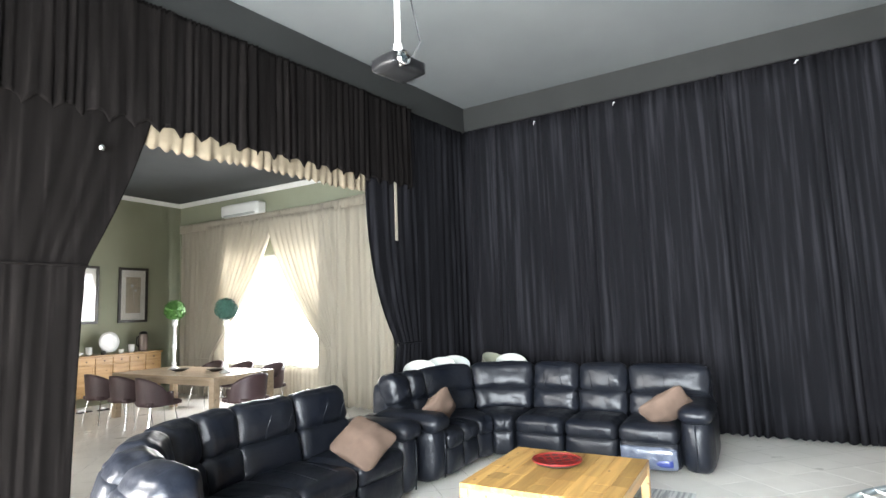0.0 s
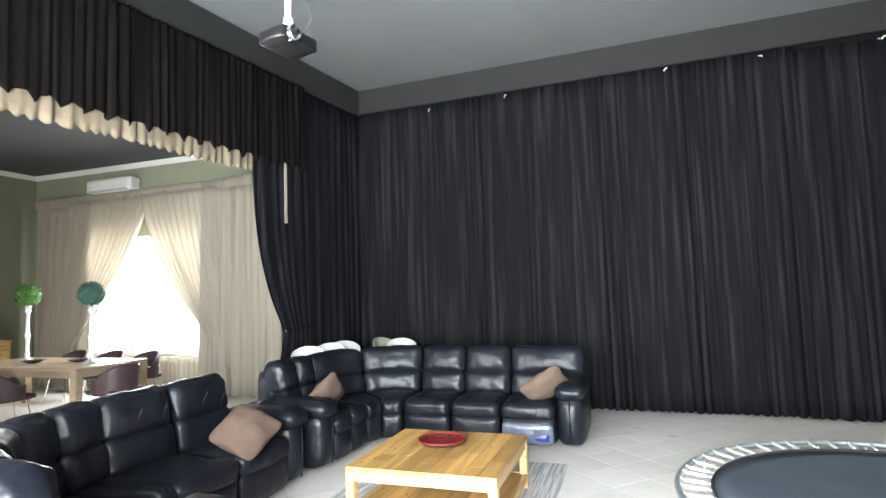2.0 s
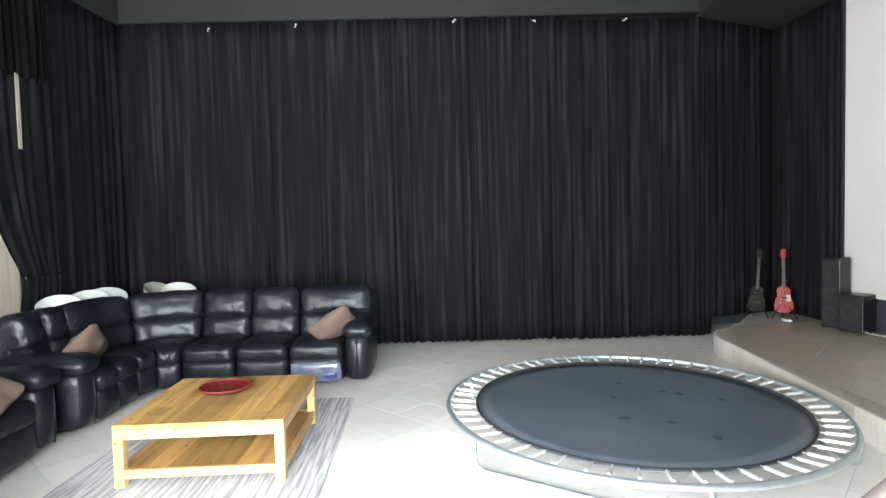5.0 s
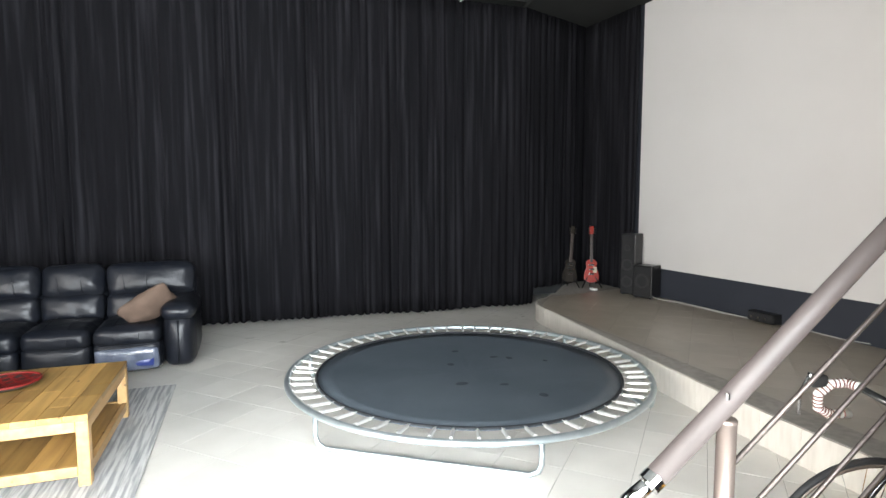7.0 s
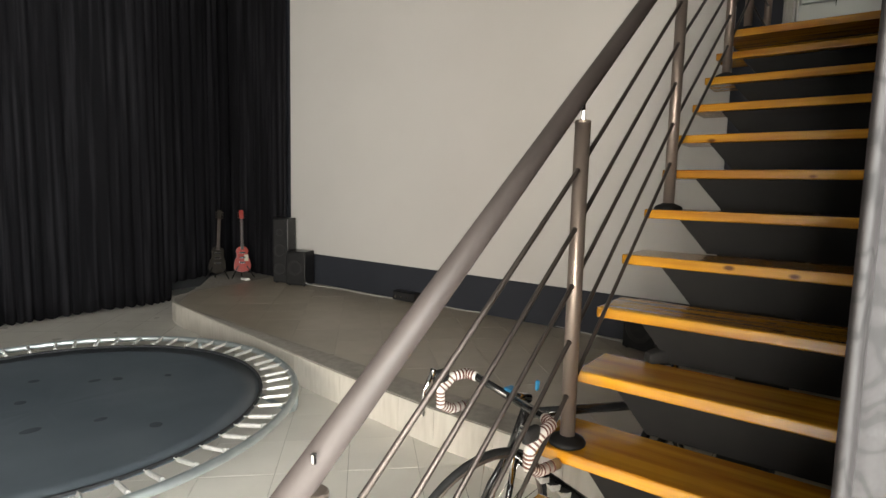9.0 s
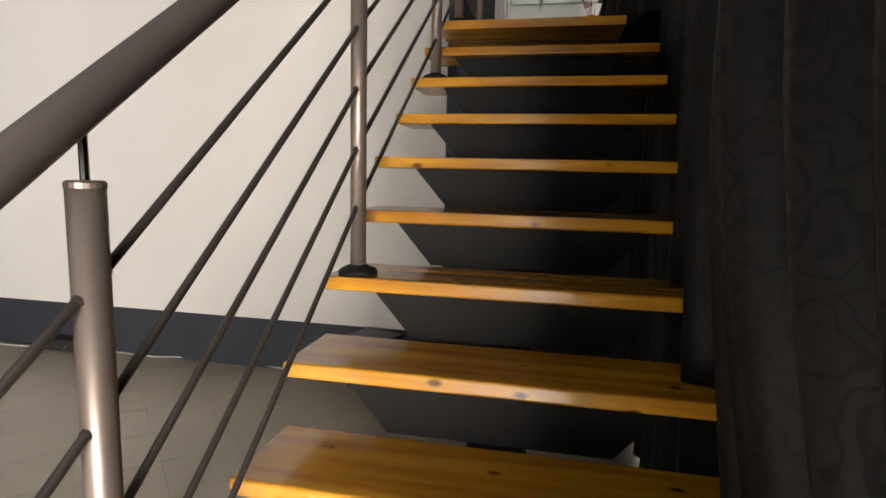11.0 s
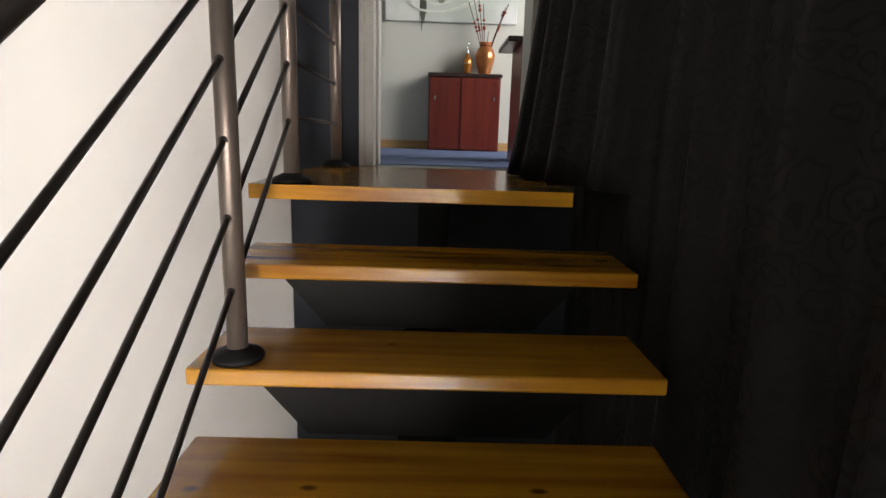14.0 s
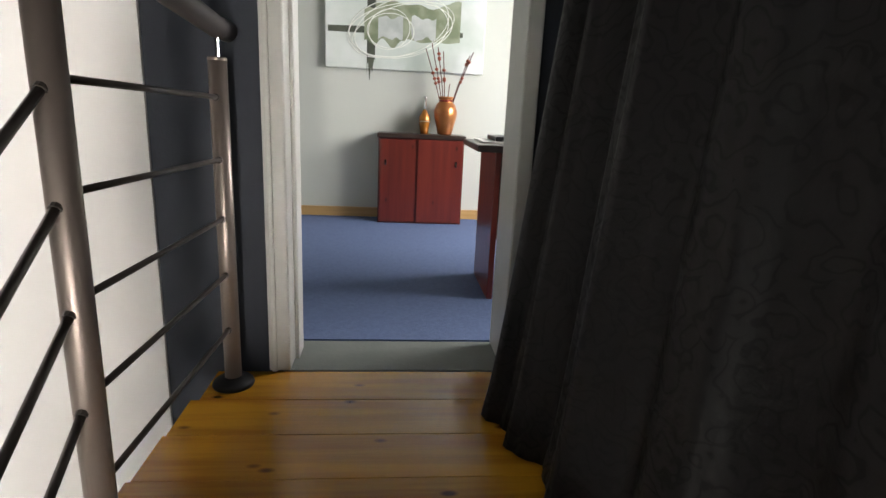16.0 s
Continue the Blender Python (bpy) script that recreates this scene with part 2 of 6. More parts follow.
M["blue"] = material("blue_plastic", (0.03, 0.22, 0.42), 0.35, scale=10)
M["guitar_red"] = material("red_guitar_lacquer", (0.27, 0.016, 0.007), 0.3, second=(0.22, 0.015, 0.008), scale=4, coat=0.2, spec=0.3)
M["guitar_dark"] = material("dark_guitar_lacquer", (0.010, 0.0075, 0.005), 0.5, second=(0.016, 0.012, 0.008), scale=4, spec=0.12)
M["ivory"] = material("ivory_plastic", (0.38, 0.33, 0.24), 0.35, scale=10)
M["cable"] = material("pale_cable", (0.5, 0.49, 0.46), 0.6, scale=20)
M["wrap"] = material("clear_plastic_wrap", (0.10, 0.115, 0.15), 0.12, second=(0.05, 0.06, 0.09), scale=11, bump=0.5, bump_scale=22, coat=0.6)
M["wrap_blue"] = material("blue_print", (0.02, 0.035, 0.16), 0.3, scale=12)
M["ground"] = material("pale_paving", (0.42, 0.41, 0.38), 0.9, second=(0.36, 0.35, 0.32), scale=0.6)
glass = bpy.data.materials.new("window_glass")
glass.use_nodes = True
glass.node_tree.nodes["Principled BSDF"].inputs["Transmission Weight"].default_value = 1.0
glass.node_tree.nodes["Principled BSDF"].inputs["Roughness"].default_value = 0.0
M["glass"] = glass

cn, cl = M["cream"].node_tree.nodes, M["cream"].node_tree.links
tr = cn.new("ShaderNodeBsdfTranslucent")
tr.inputs["Color"].default_value = (0.60, 0.565, 0.49, 1)
mx = cn.new("ShaderNodeMixShader")
mx.inputs[0].default_value = 0.42
cl.new(cn["Principled BSDF"].outputs[0], mx.inputs[1])
cl.new(tr.outputs[0], mx.inputs[2])
cl.new(mx.outputs[0], cn["Material Output"].inputs["Surface"])
# woven scroll pattern of the satin: distorted rings, glossier than the ground
sn, sl = M["satin"].node_tree.nodes, M["satin"].node_tree.links
sco = sn.new("ShaderNodeTexCoord")
vor = sn.new("ShaderNodeTexVoronoi")
vor.inputs["Scale"].default_value = 9.5
dist = sn.new("ShaderNodeMath")
dist.operation = "MULTIPLY"
dist.inputs[1].default_value = 26.0
sine = sn.new("ShaderNodeMath")
sine.operation = "SINE"
band = sn.new("ShaderNodeValToRGB")
band.color_ramp.elements[0].position, band.color_ramp.elements[1].position = 0.72, 0.86
band.color_ramp.elements[0].color, band.color_ramp.elements[1].color = (0.0122, 0.0107, 0.0110, 1), (0.0074, 0.0066, 0.0068, 1)
rough_band = sn.new("ShaderNodeMapRange")
rough_band.inputs["To Min"].default_value, rough_band.inputs["To Max"].default_value = 0.55, 0.68
warp = sn.new("ShaderNodeTexNoise")
warp.inputs["Scale"].default_value, warp.inputs["Detail"].default_value = 11.0, 2
warp_mix = sn.new("ShaderNodeMix")
warp_mix.data_type, warp_mix.blend_type = "RGBA", "ADD"
warp_mix.inputs["Factor"].default_value = 0.16
sl.new(sco.outputs["Object"], warp.inputs["Vector"])
sl.new(sco.outputs["Object"], warp_mix.inputs["A"])
sl.new(warp.outputs["Color"], warp_mix.inputs["B"])
sl.new(warp_mix.outputs["Result"], vor.inputs["Vector"])
sl.new(vor.outputs["Distance"], dist.inputs[0])
sl.new(dist.outputs[0], sine.inputs[0])
sl.new(sine.outputs[0], band.inputs[0])
sl.new(sine.outputs[0], rough_band.inputs["Value"])
sl.new(band.outputs[0], sn["Principled BSDF"].inputs["Base Color"])
sl.new(rough_band.outputs[0], sn["Principled BSDF"].inputs["Roughness"])
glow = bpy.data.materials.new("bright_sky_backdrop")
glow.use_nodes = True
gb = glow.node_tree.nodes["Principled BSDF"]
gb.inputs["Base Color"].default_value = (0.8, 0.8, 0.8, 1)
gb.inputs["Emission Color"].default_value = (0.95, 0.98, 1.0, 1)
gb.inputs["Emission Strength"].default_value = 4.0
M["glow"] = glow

# ---- mesh helpers ----


def finish(name, bm, mat, parent=None, label="", smooth=False):
    me = bpy.data.meshes.new(name)
    bm.to_mesh(me)
    bm.free()
    if mat is not None:
        me.materials.append(M[mat])
    if smooth:
        for p in me.polygons:
            p.use_smooth = True
    ob = new(name, me)
    if parent is not None:
        ob.parent = parent
    if label:
        ob["label"] = label
    return ob


def part(name, bm, mat, parent, label="", smooth=False):
    return finish(name, bm, mat, parent, label, smooth)


def thing(name, label, category, m=None, group="", kind=""):
    ob = new(name)
    ob.empty_display_size = 0.1
    if m is not None:
        ob.matrix_world = m
    return tagged(ob, label, category, group, kind)


def box(lo, hi, bevel=0.0, seg=2):
    bm = bmesh.new()
    bmesh.ops.create_cube(bm, size=1.0)
    c = [(a + b) / 2 for a, b in zip(lo, hi)]
    d = [abs(b - a) for a, b in zip(lo, hi)]
    for v in bm.verts:
        v.co = Vector([c[i] + v.co[i] * d[i] for i in range(3)])
    if bevel:
        bmesh.ops.bevel(bm, geom=bm.edges[:], offset=min(bevel, min(d) * 0.45), segments=seg, affect="EDGES", profile=0.5)
    return bm


def join(*bms):
    out = bmesh.new()
    for b in bms:
        me = bpy.data.meshes.new("scratch")
        b.to_mesh(me)
        b.free()
        out.from_mesh(me)
        bpy.data.meshes.remove(me)
    return out


def moved(bm, m):
    bmesh.ops.transform(bm, matrix=m, verts=bm.verts[:])
    return bm


def tube(pts, r, n=10, closed=False, caps=True):
    """A round tube along points; r is a number or one radius for each point."""
    pts = [Vector(p) for p in pts]
    k = len(pts)
    rad = r if isinstance(r, (list, tuple)) else [r] * k
    bm = bmesh.new()
    rings = []
    side = None
    for i, p in enumerate(pts):
        a = pts[(i - 1) % k] if (closed or i) else p
        b = pts[(i + 1) % k] if (closed or i < k - 1) else p
        d = (b - a).normalized()
        if side is None:
            side = d.cross(Vector((0, 0, 1)))
            if side.length < 1e-3:
                side = d.cross(Vector((0, 1, 0)))
        side = (side - d * side.dot(d)).normalized()
        up = d.cross(side)
        rings.append([bm.verts.new(p + rad[i] * (side * math.cos(2 * math.pi * j / n) + up * math.sin(2 * math.pi * j / n))) for j in range(n)])
    for i in range(k if closed else k - 1):
        r0, r1 = rings[i], rings[(i + 1) % k]
        for j in range(n):
            bm.faces.new((r0[j], r0[(j + 1) % n], r1[(j + 1) % n], r1[j]))
    if caps and not closed:
        bm.faces.new(rings[0][::-1])
        bm.faces.new(rings[-1])
    bmesh.ops.recalc_face_normals(bm, faces=bm.faces[:])
    return bm


def lathe(profile, n=24, at=(0, 0, 0)):
    """A turned body from (radius, height) pairs."""
    bm = bmesh.new()
    rings = []
    for r, z in profile:
        if r < 1e-5:
            rings.append([bm.verts.new((at[0], at[1], at[2] + z))])
        else:
            rings.append([bm.verts.new((at[0] + r * math.cos(2 * math.pi * j / n), at[1] + r * math.sin(2 * math.pi * j / n), at[2] + z)) for j in range(n)])
    for a, b in zip(rings, rings[1:]):
        for j in range(n):
            q = [a[j % len(a)], a[(j + 1) % len(a)], b[(j + 1) % len(b)], b[j % len(b)]]
            q = list(dict.fromkeys(q))
            if len(q) > 2:
                bm.faces.new(q)
    bmesh.ops.recalc_face_normals(bm, faces=bm.faces[:])
    return bm


def prism(outline, z0, z1):
    """A solid slab over an outline of (x, y) points."""
    bm = bmesh.new()
    lo = [bm.verts.new((x, y, z0)) for x, y in outline]
    hi = [bm.verts.new((x, y, z1)) for x, y in outline]
    k = len(outline)
    bm.faces.new(lo[::-1])
    bm.faces.new(hi)
    for i in range(k):
        bm.faces.new((lo[i], lo[(i + 1) % k], hi[(i + 1) % k], hi[i]))
    bmesh.ops.recalc_face_normals(bm, faces=bm.faces[:])
    return bm


def puff(lo, hi, r=0.08, n=8, swell=(0, 0, 0), crease=0.0, seed=0):
    """A stuffed block: a rounded box whose sides swell, with soft creases."""
    c = Vector([(a + b) / 2 for a, b in zip(lo, hi)])
    h = Vector([abs(b - a) / 2 for a, b in zip(lo, hi)])
    r = min(r, *(0.98 * q for q in h))
    bm = bmesh.new()
    bmesh.ops.create_cube(bm, size=2.0)
    bmesh.ops.subdivide_edges(bm, edges=bm.edges[:], cuts=n, use_grid_fill=True)
    for v in bm.verts:
        q = v.co.copy()
        p = Vector([q[i] * h[i] for i in range(3)])
        inner = Vector([max(-h[i] + r, min(h[i] - r, p[i])) for i in range(3)])
        d = p - inner
        if d.length > 1e-6:
            p = inner + d.normalized() * r
        for i in range(3):
            o = [j for j in range(3) if j != i]
            p[i] += swell[i] * (1 if q[i] > 0 else -1) * abs(q[i]) * (1 - q[o[0]] ** 2) * (1 - q[o[1]] ** 2)
        if crease:
            p += crease * (0.5 * noise.noise_vector(p * 6 + Vector((seed * 3.1, seed, 0))) + 0.4 * noise.noise_vector(p * 15 + Vector((seed, 0, seed * 2.3))))
        v.co = c + p
    return bm


def curtain(name, line, z0, z1, period, depth, mat, label, rows=14, step=0.022, seed=1, hem=0.02, flare=0.0, parent=None, gather=0.0, thick=0.006, category="curtain"):
    """A hanging cloth over a line of (x, y) points: vertical folds that wander, a gathered head and an uneven hem. z0 may be a function of the way along."""
    rnd = random.Random(seed)
    pts = [Vector((*p, 0)) for p in line]
    seg = [(b - a).length for a, b in zip(pts, pts[1:])]
    total = sum(seg)
    cols = max(8, int(total / step))
    bm = bmesh.new()
    grid = []
    for i in range(cols + 1):
        s = total * i / cols
        k, rest = 0, s
        while k < len(seg) - 1 and rest > seg[k]:
            rest -= seg[k]
            k += 1
        d = (pts[k + 1] - pts[k]).normalized()
        base = pts[k] + d * rest
        nrm = Vector((-d.y, d.x, 0))
        col = []
        bottom = z0(s / total) if callable(z0) else z0
        ph = 2 * math.pi * s / period + 9.0 * noise.noise(Vector((s * 0.8, seed * 7.7, 0))) + 5.0 * noise.noise(Vector((s * 3.1, seed * 5.1, 1)))
        size = 0.42 + 1.35 * max(-0.26, noise.noise(Vector((s * 3.7, seed * 3.3, 5))))
        for j in range(rows + 1):
            v = j / rows
            wander = 0.7 * noise.noise(Vector((s * 1.3, v * 1.6, seed * 1.9)))
            a = depth * size * (0.55 + 0.75 * (1 - v) * (1 + flare))
            off = a * math.sin(ph + wander) + 0.35 * a * math.sin(2.3 * ph + 1.7 * wander + seed) + 0.5 * depth * noise.noise(Vector((s * 9.0, v * 0.9, seed * 4.1)))
            if v > 0.965 and gather:
                off += gather * math.sin(ph * 3.1)
            z = bottom + (z1 - bottom) * v
            if j == 0:
                z += hem * (0.5 + 0.5 * math.sin(ph + 0.6)) + hem * 0.6 * noise.noise(Vector((s * 1.1, 3, seed)))
            col.append(bm.verts.new(base + nrm * off + d * (0.3 * a * math.cos(ph * 1.0 + wander)) + Vector((0, 0, z))))
        grid.append(col)
    for a, b in zip(grid, grid[1:]):
        for j in range(rows):
            bm.faces.new((a[j], b[j], b[j + 1], a[j + 1]))
    ob = finish(name, bm, mat, parent, smooth=True)
    if thick:
        mod = ob.modifiers.new("thickness", "SOLIDIFY")
        mod.thickness = thick
    if parent is None:
        tagged(ob, label, category)
    elif label:
        ob["label"] = label
    return ob


def structure(name, bm, mat, label="", category="wall"):
    return tagged(finish(name, bm, mat), label, category, kind="structure")


# ---- the large structure ----
CEIL, LAND = 4.93, 2.66
X_WEST, Y_SCREEN, Y_OPEN = -7.25, 3.42, -7.0


def south(x, off=0.0):
    """The face of the wall with the dining room opening, which runs a little askew."""
    return -6.17 - 0.13 * (x + 6.6) + off


def west(y, off=0.0):
    """The plane of the curtains along the west wall."""
    return -6.42 + 0.03 * y + off



X_EAST = 3.3

structure("ground", box((-60, -60, -0.5), (60, 60, -0.16)), "ground", "pale paving outside the house", "ground")
floor = structure("floor", box((X_WEST, -14.0, -0.15), (X_EAST, Y_SCREEN + 0.2, -0.004)), "grout", "pale grey polished floor tiles with thin dark joints", "floor")
structure("ceiling", box((X_WEST - 0.2, Y_OPEN - 0.2, CEIL), (X_EAST + 0.2, 6.6, CEIL + 0.15)), "ceiling", "flat dark grey painted ceiling", "ceiling")
structure("wall_west", box((X_WEST - 0.2, -6.2, 0), (X_WEST, Y_SCREEN + 0.2, CEIL)), "wall_dark", "dark grey painted wall behind the curtains")
# wall with the wide opening to the dining room
def askew(x0, x1, z0, z1, t0=-0.2, t1=0.0):
    """A piece of the askew south wall between two places along it."""
    return prism([(x0, south(x0, t0)), (x1, south(x1, t0)), (x1, south(x1, t1)), (x0, south(x0, t1))], z0, z1)


structure("wall_south_left", askew(-7.45, -5.45, 0, CEIL), "wall_dark", "dark grey painted wall beside the opening")
structure("wall_south_right", askew(-1.0, 0.9, 0, CEIL), "wall_dark", "dark grey painted wall beside the opening")
structure("wall_south_high", box((0.9, Y_OPEN - 0.2, 3.2), (X_EAST + 0.2, Y_OPEN, CEIL)), "wall_dark", "dark grey painted wall above the glass doors")
structure("wall_south_lintel", askew(-5.45, -1.0, 3.5, CEIL), "wall_dark", "dark grey painted wall above the opening")
# east wall with the glazed opening behind the walk
structure("wall_east_low", box((X_EAST, Y_OPEN, 0), (X_EAST + 0.2, -5.5, CEIL)), "wall_dark", "dark painted wall beside the glass doors")
structure("wall_east_high", box((X_EAST, -5.5, 3.0), (X_EAST + 0.2, -0.7, CEIL)), "wall_dark", "dark painted wall above the glass doors")
structure("wall_east_end", box((X_EAST, -0.7, 0), (X_EAST + 0.2, 6.6, CEIL)), "wall_dark", "dark painted wall beside the glass doors")
# end wall: white painted screen, dark strip, door up to the office
DX0, DX1, DTOP, SCR = 0.25, 0.998, LAND + 2.05, -0.115
structure("wall_north_screen", box((X_WEST, Y_SCREEN, 0), (SCR, Y_SCREEN + 0.2, CEIL)), "wall_slate", "slate painted end wall behind the screen")
structure("wall_north_low", box((SCR, Y_SCREEN, 0), (X_EAST, Y_SCREEN + 0.2, LAND - 0.02)), "wall_slate", "slate painted wall below the landing")
structure("wall_north_left", box((SCR, Y_SCREEN, LAND - 0.02), (DX0, Y_SCREEN + 0.2, CEIL)), "wall_slate", "slate painted wall beside the office door")
structure("wall_north_right", box((DX1, Y_SCREEN, LAND - 0.02), (X_EAST, Y_SCREEN + 0.2, CEIL)), "wall_slate", "slate painted wall beside the office door")
structure("wall_north_head", box((DX0, Y_SCREEN, DTOP), (DX1, Y_SCREEN + 0.2, CEIL)), "wall_slate", "slate painted wall above the office door")
structure("projection_screen", box((-5.68, Y_SCREEN - 0.012, 0.655), (SCR, Y_SCREEN, CEIL)), "screen", "large matt white painted projection screen", "screen")

# stage with a rounded end


def stage_outline(inset=0.0):
    pts = [(1.4, 1.0 + inset), (-1.2, 1.02 + inset)]
    for i in range(1, 13):
        x = -1.2 - 3.7 * i / 12
        pts.append((x, 1.02 + inset + 0.44 * (i / 12) ** 1.25))
    for i in range(1, 9):
        a = math.radians(90 * i / 8)
        pts.append((-4.9 - (0.85 - inset) * math.sin(a), 1.46 + inset + (0.42 - inset) * (1 - math.cos(a))))
    pts += [(-6.05 + inset, 2.2), (-6.66, 2.72), (-6.95, 3.05), (-6.95, Y_SCREEN), (1.4, Y_SCREEN)]
    return pts


STAGE_Z = 0.24
structure("stage", prism(stage_outline(0.012), 0.0, STAGE_Z - 0.006), "grout", "low tiled stage with a rounded end", "stage")
bulk = [(X_EAST, 1.7), (-4.6, 1.7)] + [(-4.6 - 2.4 * math.sin(math.radians(9 * i)), 1.7 + 0.45 * (1 - math.cos(math.radians(9 * i)))) for i in range(1, 11)] + [(X_WEST, 2.15), (X_WEST, Y_SCREEN), (X_EAST, Y_SCREEN)]
structure("ceiling_bulkhead", prism(bulk, 4.47, CEIL), "bulkhead", "curved grey dropped ceiling over the stage", "ceiling")
structure("ceiling_beam_west", prism([(X_WEST, -6.3), (west(-6.3, -0.01), -6.3), (west(2.1, -0.01), 2.1), (X_WEST, 2.1)], 4.54, CEIL), "bulkhead", "grey painted band above the curtain rail", "trim")
structure("ceiling_beam_south", askew(west(-6.3), X_EAST, 4.48, CEIL, 0.0, 0.035), "bulkhead", "grey painted band above the curtain rail", "trim")

# dining room
DX_W, DY_S, D_CEIL = -6.9, -13.85, 4.33
structure("dining_wall_south", box((DX_W, DY_S - 0.2, 0), (0.5, DY_S, D_CEIL)), "green", "sage green painted dining room wall")
WY0, WY1, WZ0, WZ1 = -12.3, -9.3, 0.63, 2.93
structure("dining_wall_west_low", box((DX_W - 0.2, DY_S - 0.2, 0), (DX_W, -6.25, WZ0)), "green", "sage green painted wall under the window")
structure("dining_wall_west_high", box((DX_W - 0.2, DY_S - 0.2, WZ1), (DX_W, -6.25, D_CEIL)), "green", "sage green painted wall above the window")
structure("dining_wall_west_left", box((DX_W - 0.2, DY_S - 0.2, WZ0), (DX_W, WY0, WZ1)), "green", "sage green painted wall beside the window")
structure("dining_wall_west_right", box((DX_W - 0.2, WY1, WZ0), (DX_W, -6.25, WZ1)), "green", "sage green painted wall beside the window")
structure("dining_wall_east_low", box((0.5, DY_S - 0.2, 0), (0.7, -13.2, D_CEIL)), "green", "sage green painted wall")
structure("dining_wall_east_high", box((0.5, -13.2, 2.7), (0.7, Y_OPEN - 0.2, D_CEIL)), "green", "sage green painted wall")
structure("dining_wall_east_end", box((0.5, -8.8, 0), (0.7, Y_OPEN - 0.2, 2.7)), "green", "sage green painted wall")
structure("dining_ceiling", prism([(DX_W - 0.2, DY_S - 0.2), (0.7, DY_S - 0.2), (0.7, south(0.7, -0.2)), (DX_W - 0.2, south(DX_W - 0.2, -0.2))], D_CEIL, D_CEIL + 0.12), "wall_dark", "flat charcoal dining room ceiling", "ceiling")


def cornice(name, a, b, n):
    a, b, n = Vector(a), Vector(b), Vector(n)
    bm = bmesh.new()
    prof = [(0, 0), (0.085, 0), (0.085, -0.012), (0.07, -0.02), (0.05, -0.05), (0.02, -0.072), (0.012, -0.085), (0, -0.085)]
    rings = [[bm.verts.new(p + n * u + Vector((0, 0, w))) for u, w in prof] for p in (a, b)]
    for i in range(len(prof)):
        j = (i + 1) % len(prof)
        bm.faces.new((rings[0][i], rings[0][j], rings[1][j], rings[1][i]))
    bm.faces.new(rings[0])
    bm.faces.new(rings[1][::-1])
    bmesh.ops.recalc_face_normals(bm, faces=bm.faces[:])
    return structure(name, bm, "white", "white plaster cornice", "trim")


cornice("cornice_south", (DX_W, DY_S, D_CEIL), (0.5, DY_S, D_CEIL), (0, 1, 0))
cornice("cornice_west", (DX_W, DY_S, D_CEIL), (DX_W, -6.4, D_CEIL), (1, 0, 0))


def window(name, m, w, h, cols, label):
    """A framed window in the local x-z plane, from the lower left corner."""
    win = thing(name, label, "window", m, kind="structure")
    t = 0.05
    for lo, hi in (((0, 0, 0), (w, 0.06, t)), ((0, 0, h - t), (w, 0.06, h)), ((0, 0, t), (t, 0.06, h - t)), ((w - t, 0, t), (w, 0.06, h - t))):
        part("window_frame", box(lo, hi, 0.006), "white", win)
    for i in range(1, cols):
        x = w * i / cols
        part("mullion", box((x - 0.025, 0, t), (x + 0.025, 0.05, h - t), 0.005), "white", win)
    for i in range(cols):
        a, b = w * i / cols + 0.026, w * (i + 1) / cols - 0.026
        p = part("pane", box((max(a, t), 0.02, t), (min(b, w - t), 0.026, h - t)), "glass", win)
        p.visible_shadow = False
    return win


window("window_1", pose(DX_W - 0.14, WY1, WZ0, 0, 0, -90), WY1 - WY0, WZ1 - WZ0, 3, "white framed dining room window in bright daylight")
window("window_2", pose(X_EAST + 0.12, -0.7, 0, 0, 0, -90), 4.8, 3.0, 4, "tall white framed glass doors")
window("window_4", pose(0.9, Y_OPEN - 0.14, 0), X_EAST - 0.9, 3.2, 3, "tall white framed glass doors")
window("window_3", pose(0.62, -8.8, 0, 0, 0, -90), 4.4, 2.7, 4, "white framed glass doors of the dining room")

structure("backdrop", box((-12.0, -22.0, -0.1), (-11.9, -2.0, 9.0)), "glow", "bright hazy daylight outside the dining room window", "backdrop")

# office
OY1 = 6.06
structure("office_floor", box((-1.2, Y_SCREEN + 0.23, LAND - 0.12), (3.0, OY1, LAND)), "carpet", "blue looped office carpet", "floor")
structure("office_wall_north", box((-1.4, OY1, LAND - 0.12), (3.2, OY1 + 0.2, CEIL)), "office_wall", "pale grey green office wall")
structure("office_wall_west", box((-1.4, Y_SCREEN + 0.2, LAND - 0.12), (-1.2, OY1, CEIL)), "office_wall", "pale grey green office wall")
structure("office_wall_east", box((3.0, Y_SCREEN + 0.2, LAND - 0.12), (3.2, OY1, CEIL)), "office_wall", "pale grey green office wall")
structure("baseboard", box((-1.2, OY1 - 0.018, LAND), (3.0, OY1, LAND + 0.075), 0.005), "skirt", "varnished pine skirting board", "trim")
structure("threshold", box((DX0, Y_SCREEN - 0.012, LAND - 0.03), (DX1, Y_SCREEN + 0.229, LAND - 0.005), 0.004), "sill", "worn grey door threshold", "floor")
door = thing("door_1", "cream painted timber door frame of the office", "door frame", kind="structure")
for x0, x1 in ((DX0 - 0.04, DX0 + 0.028), (DX1 - 0.026, DX1 + 0.022)):
    part("jamb", box((x0, Y_SCREEN - 0.028, LAND), (x1, Y_SCREEN + 0.215, DTOP + 0.03), 0.006), "jamb", door)
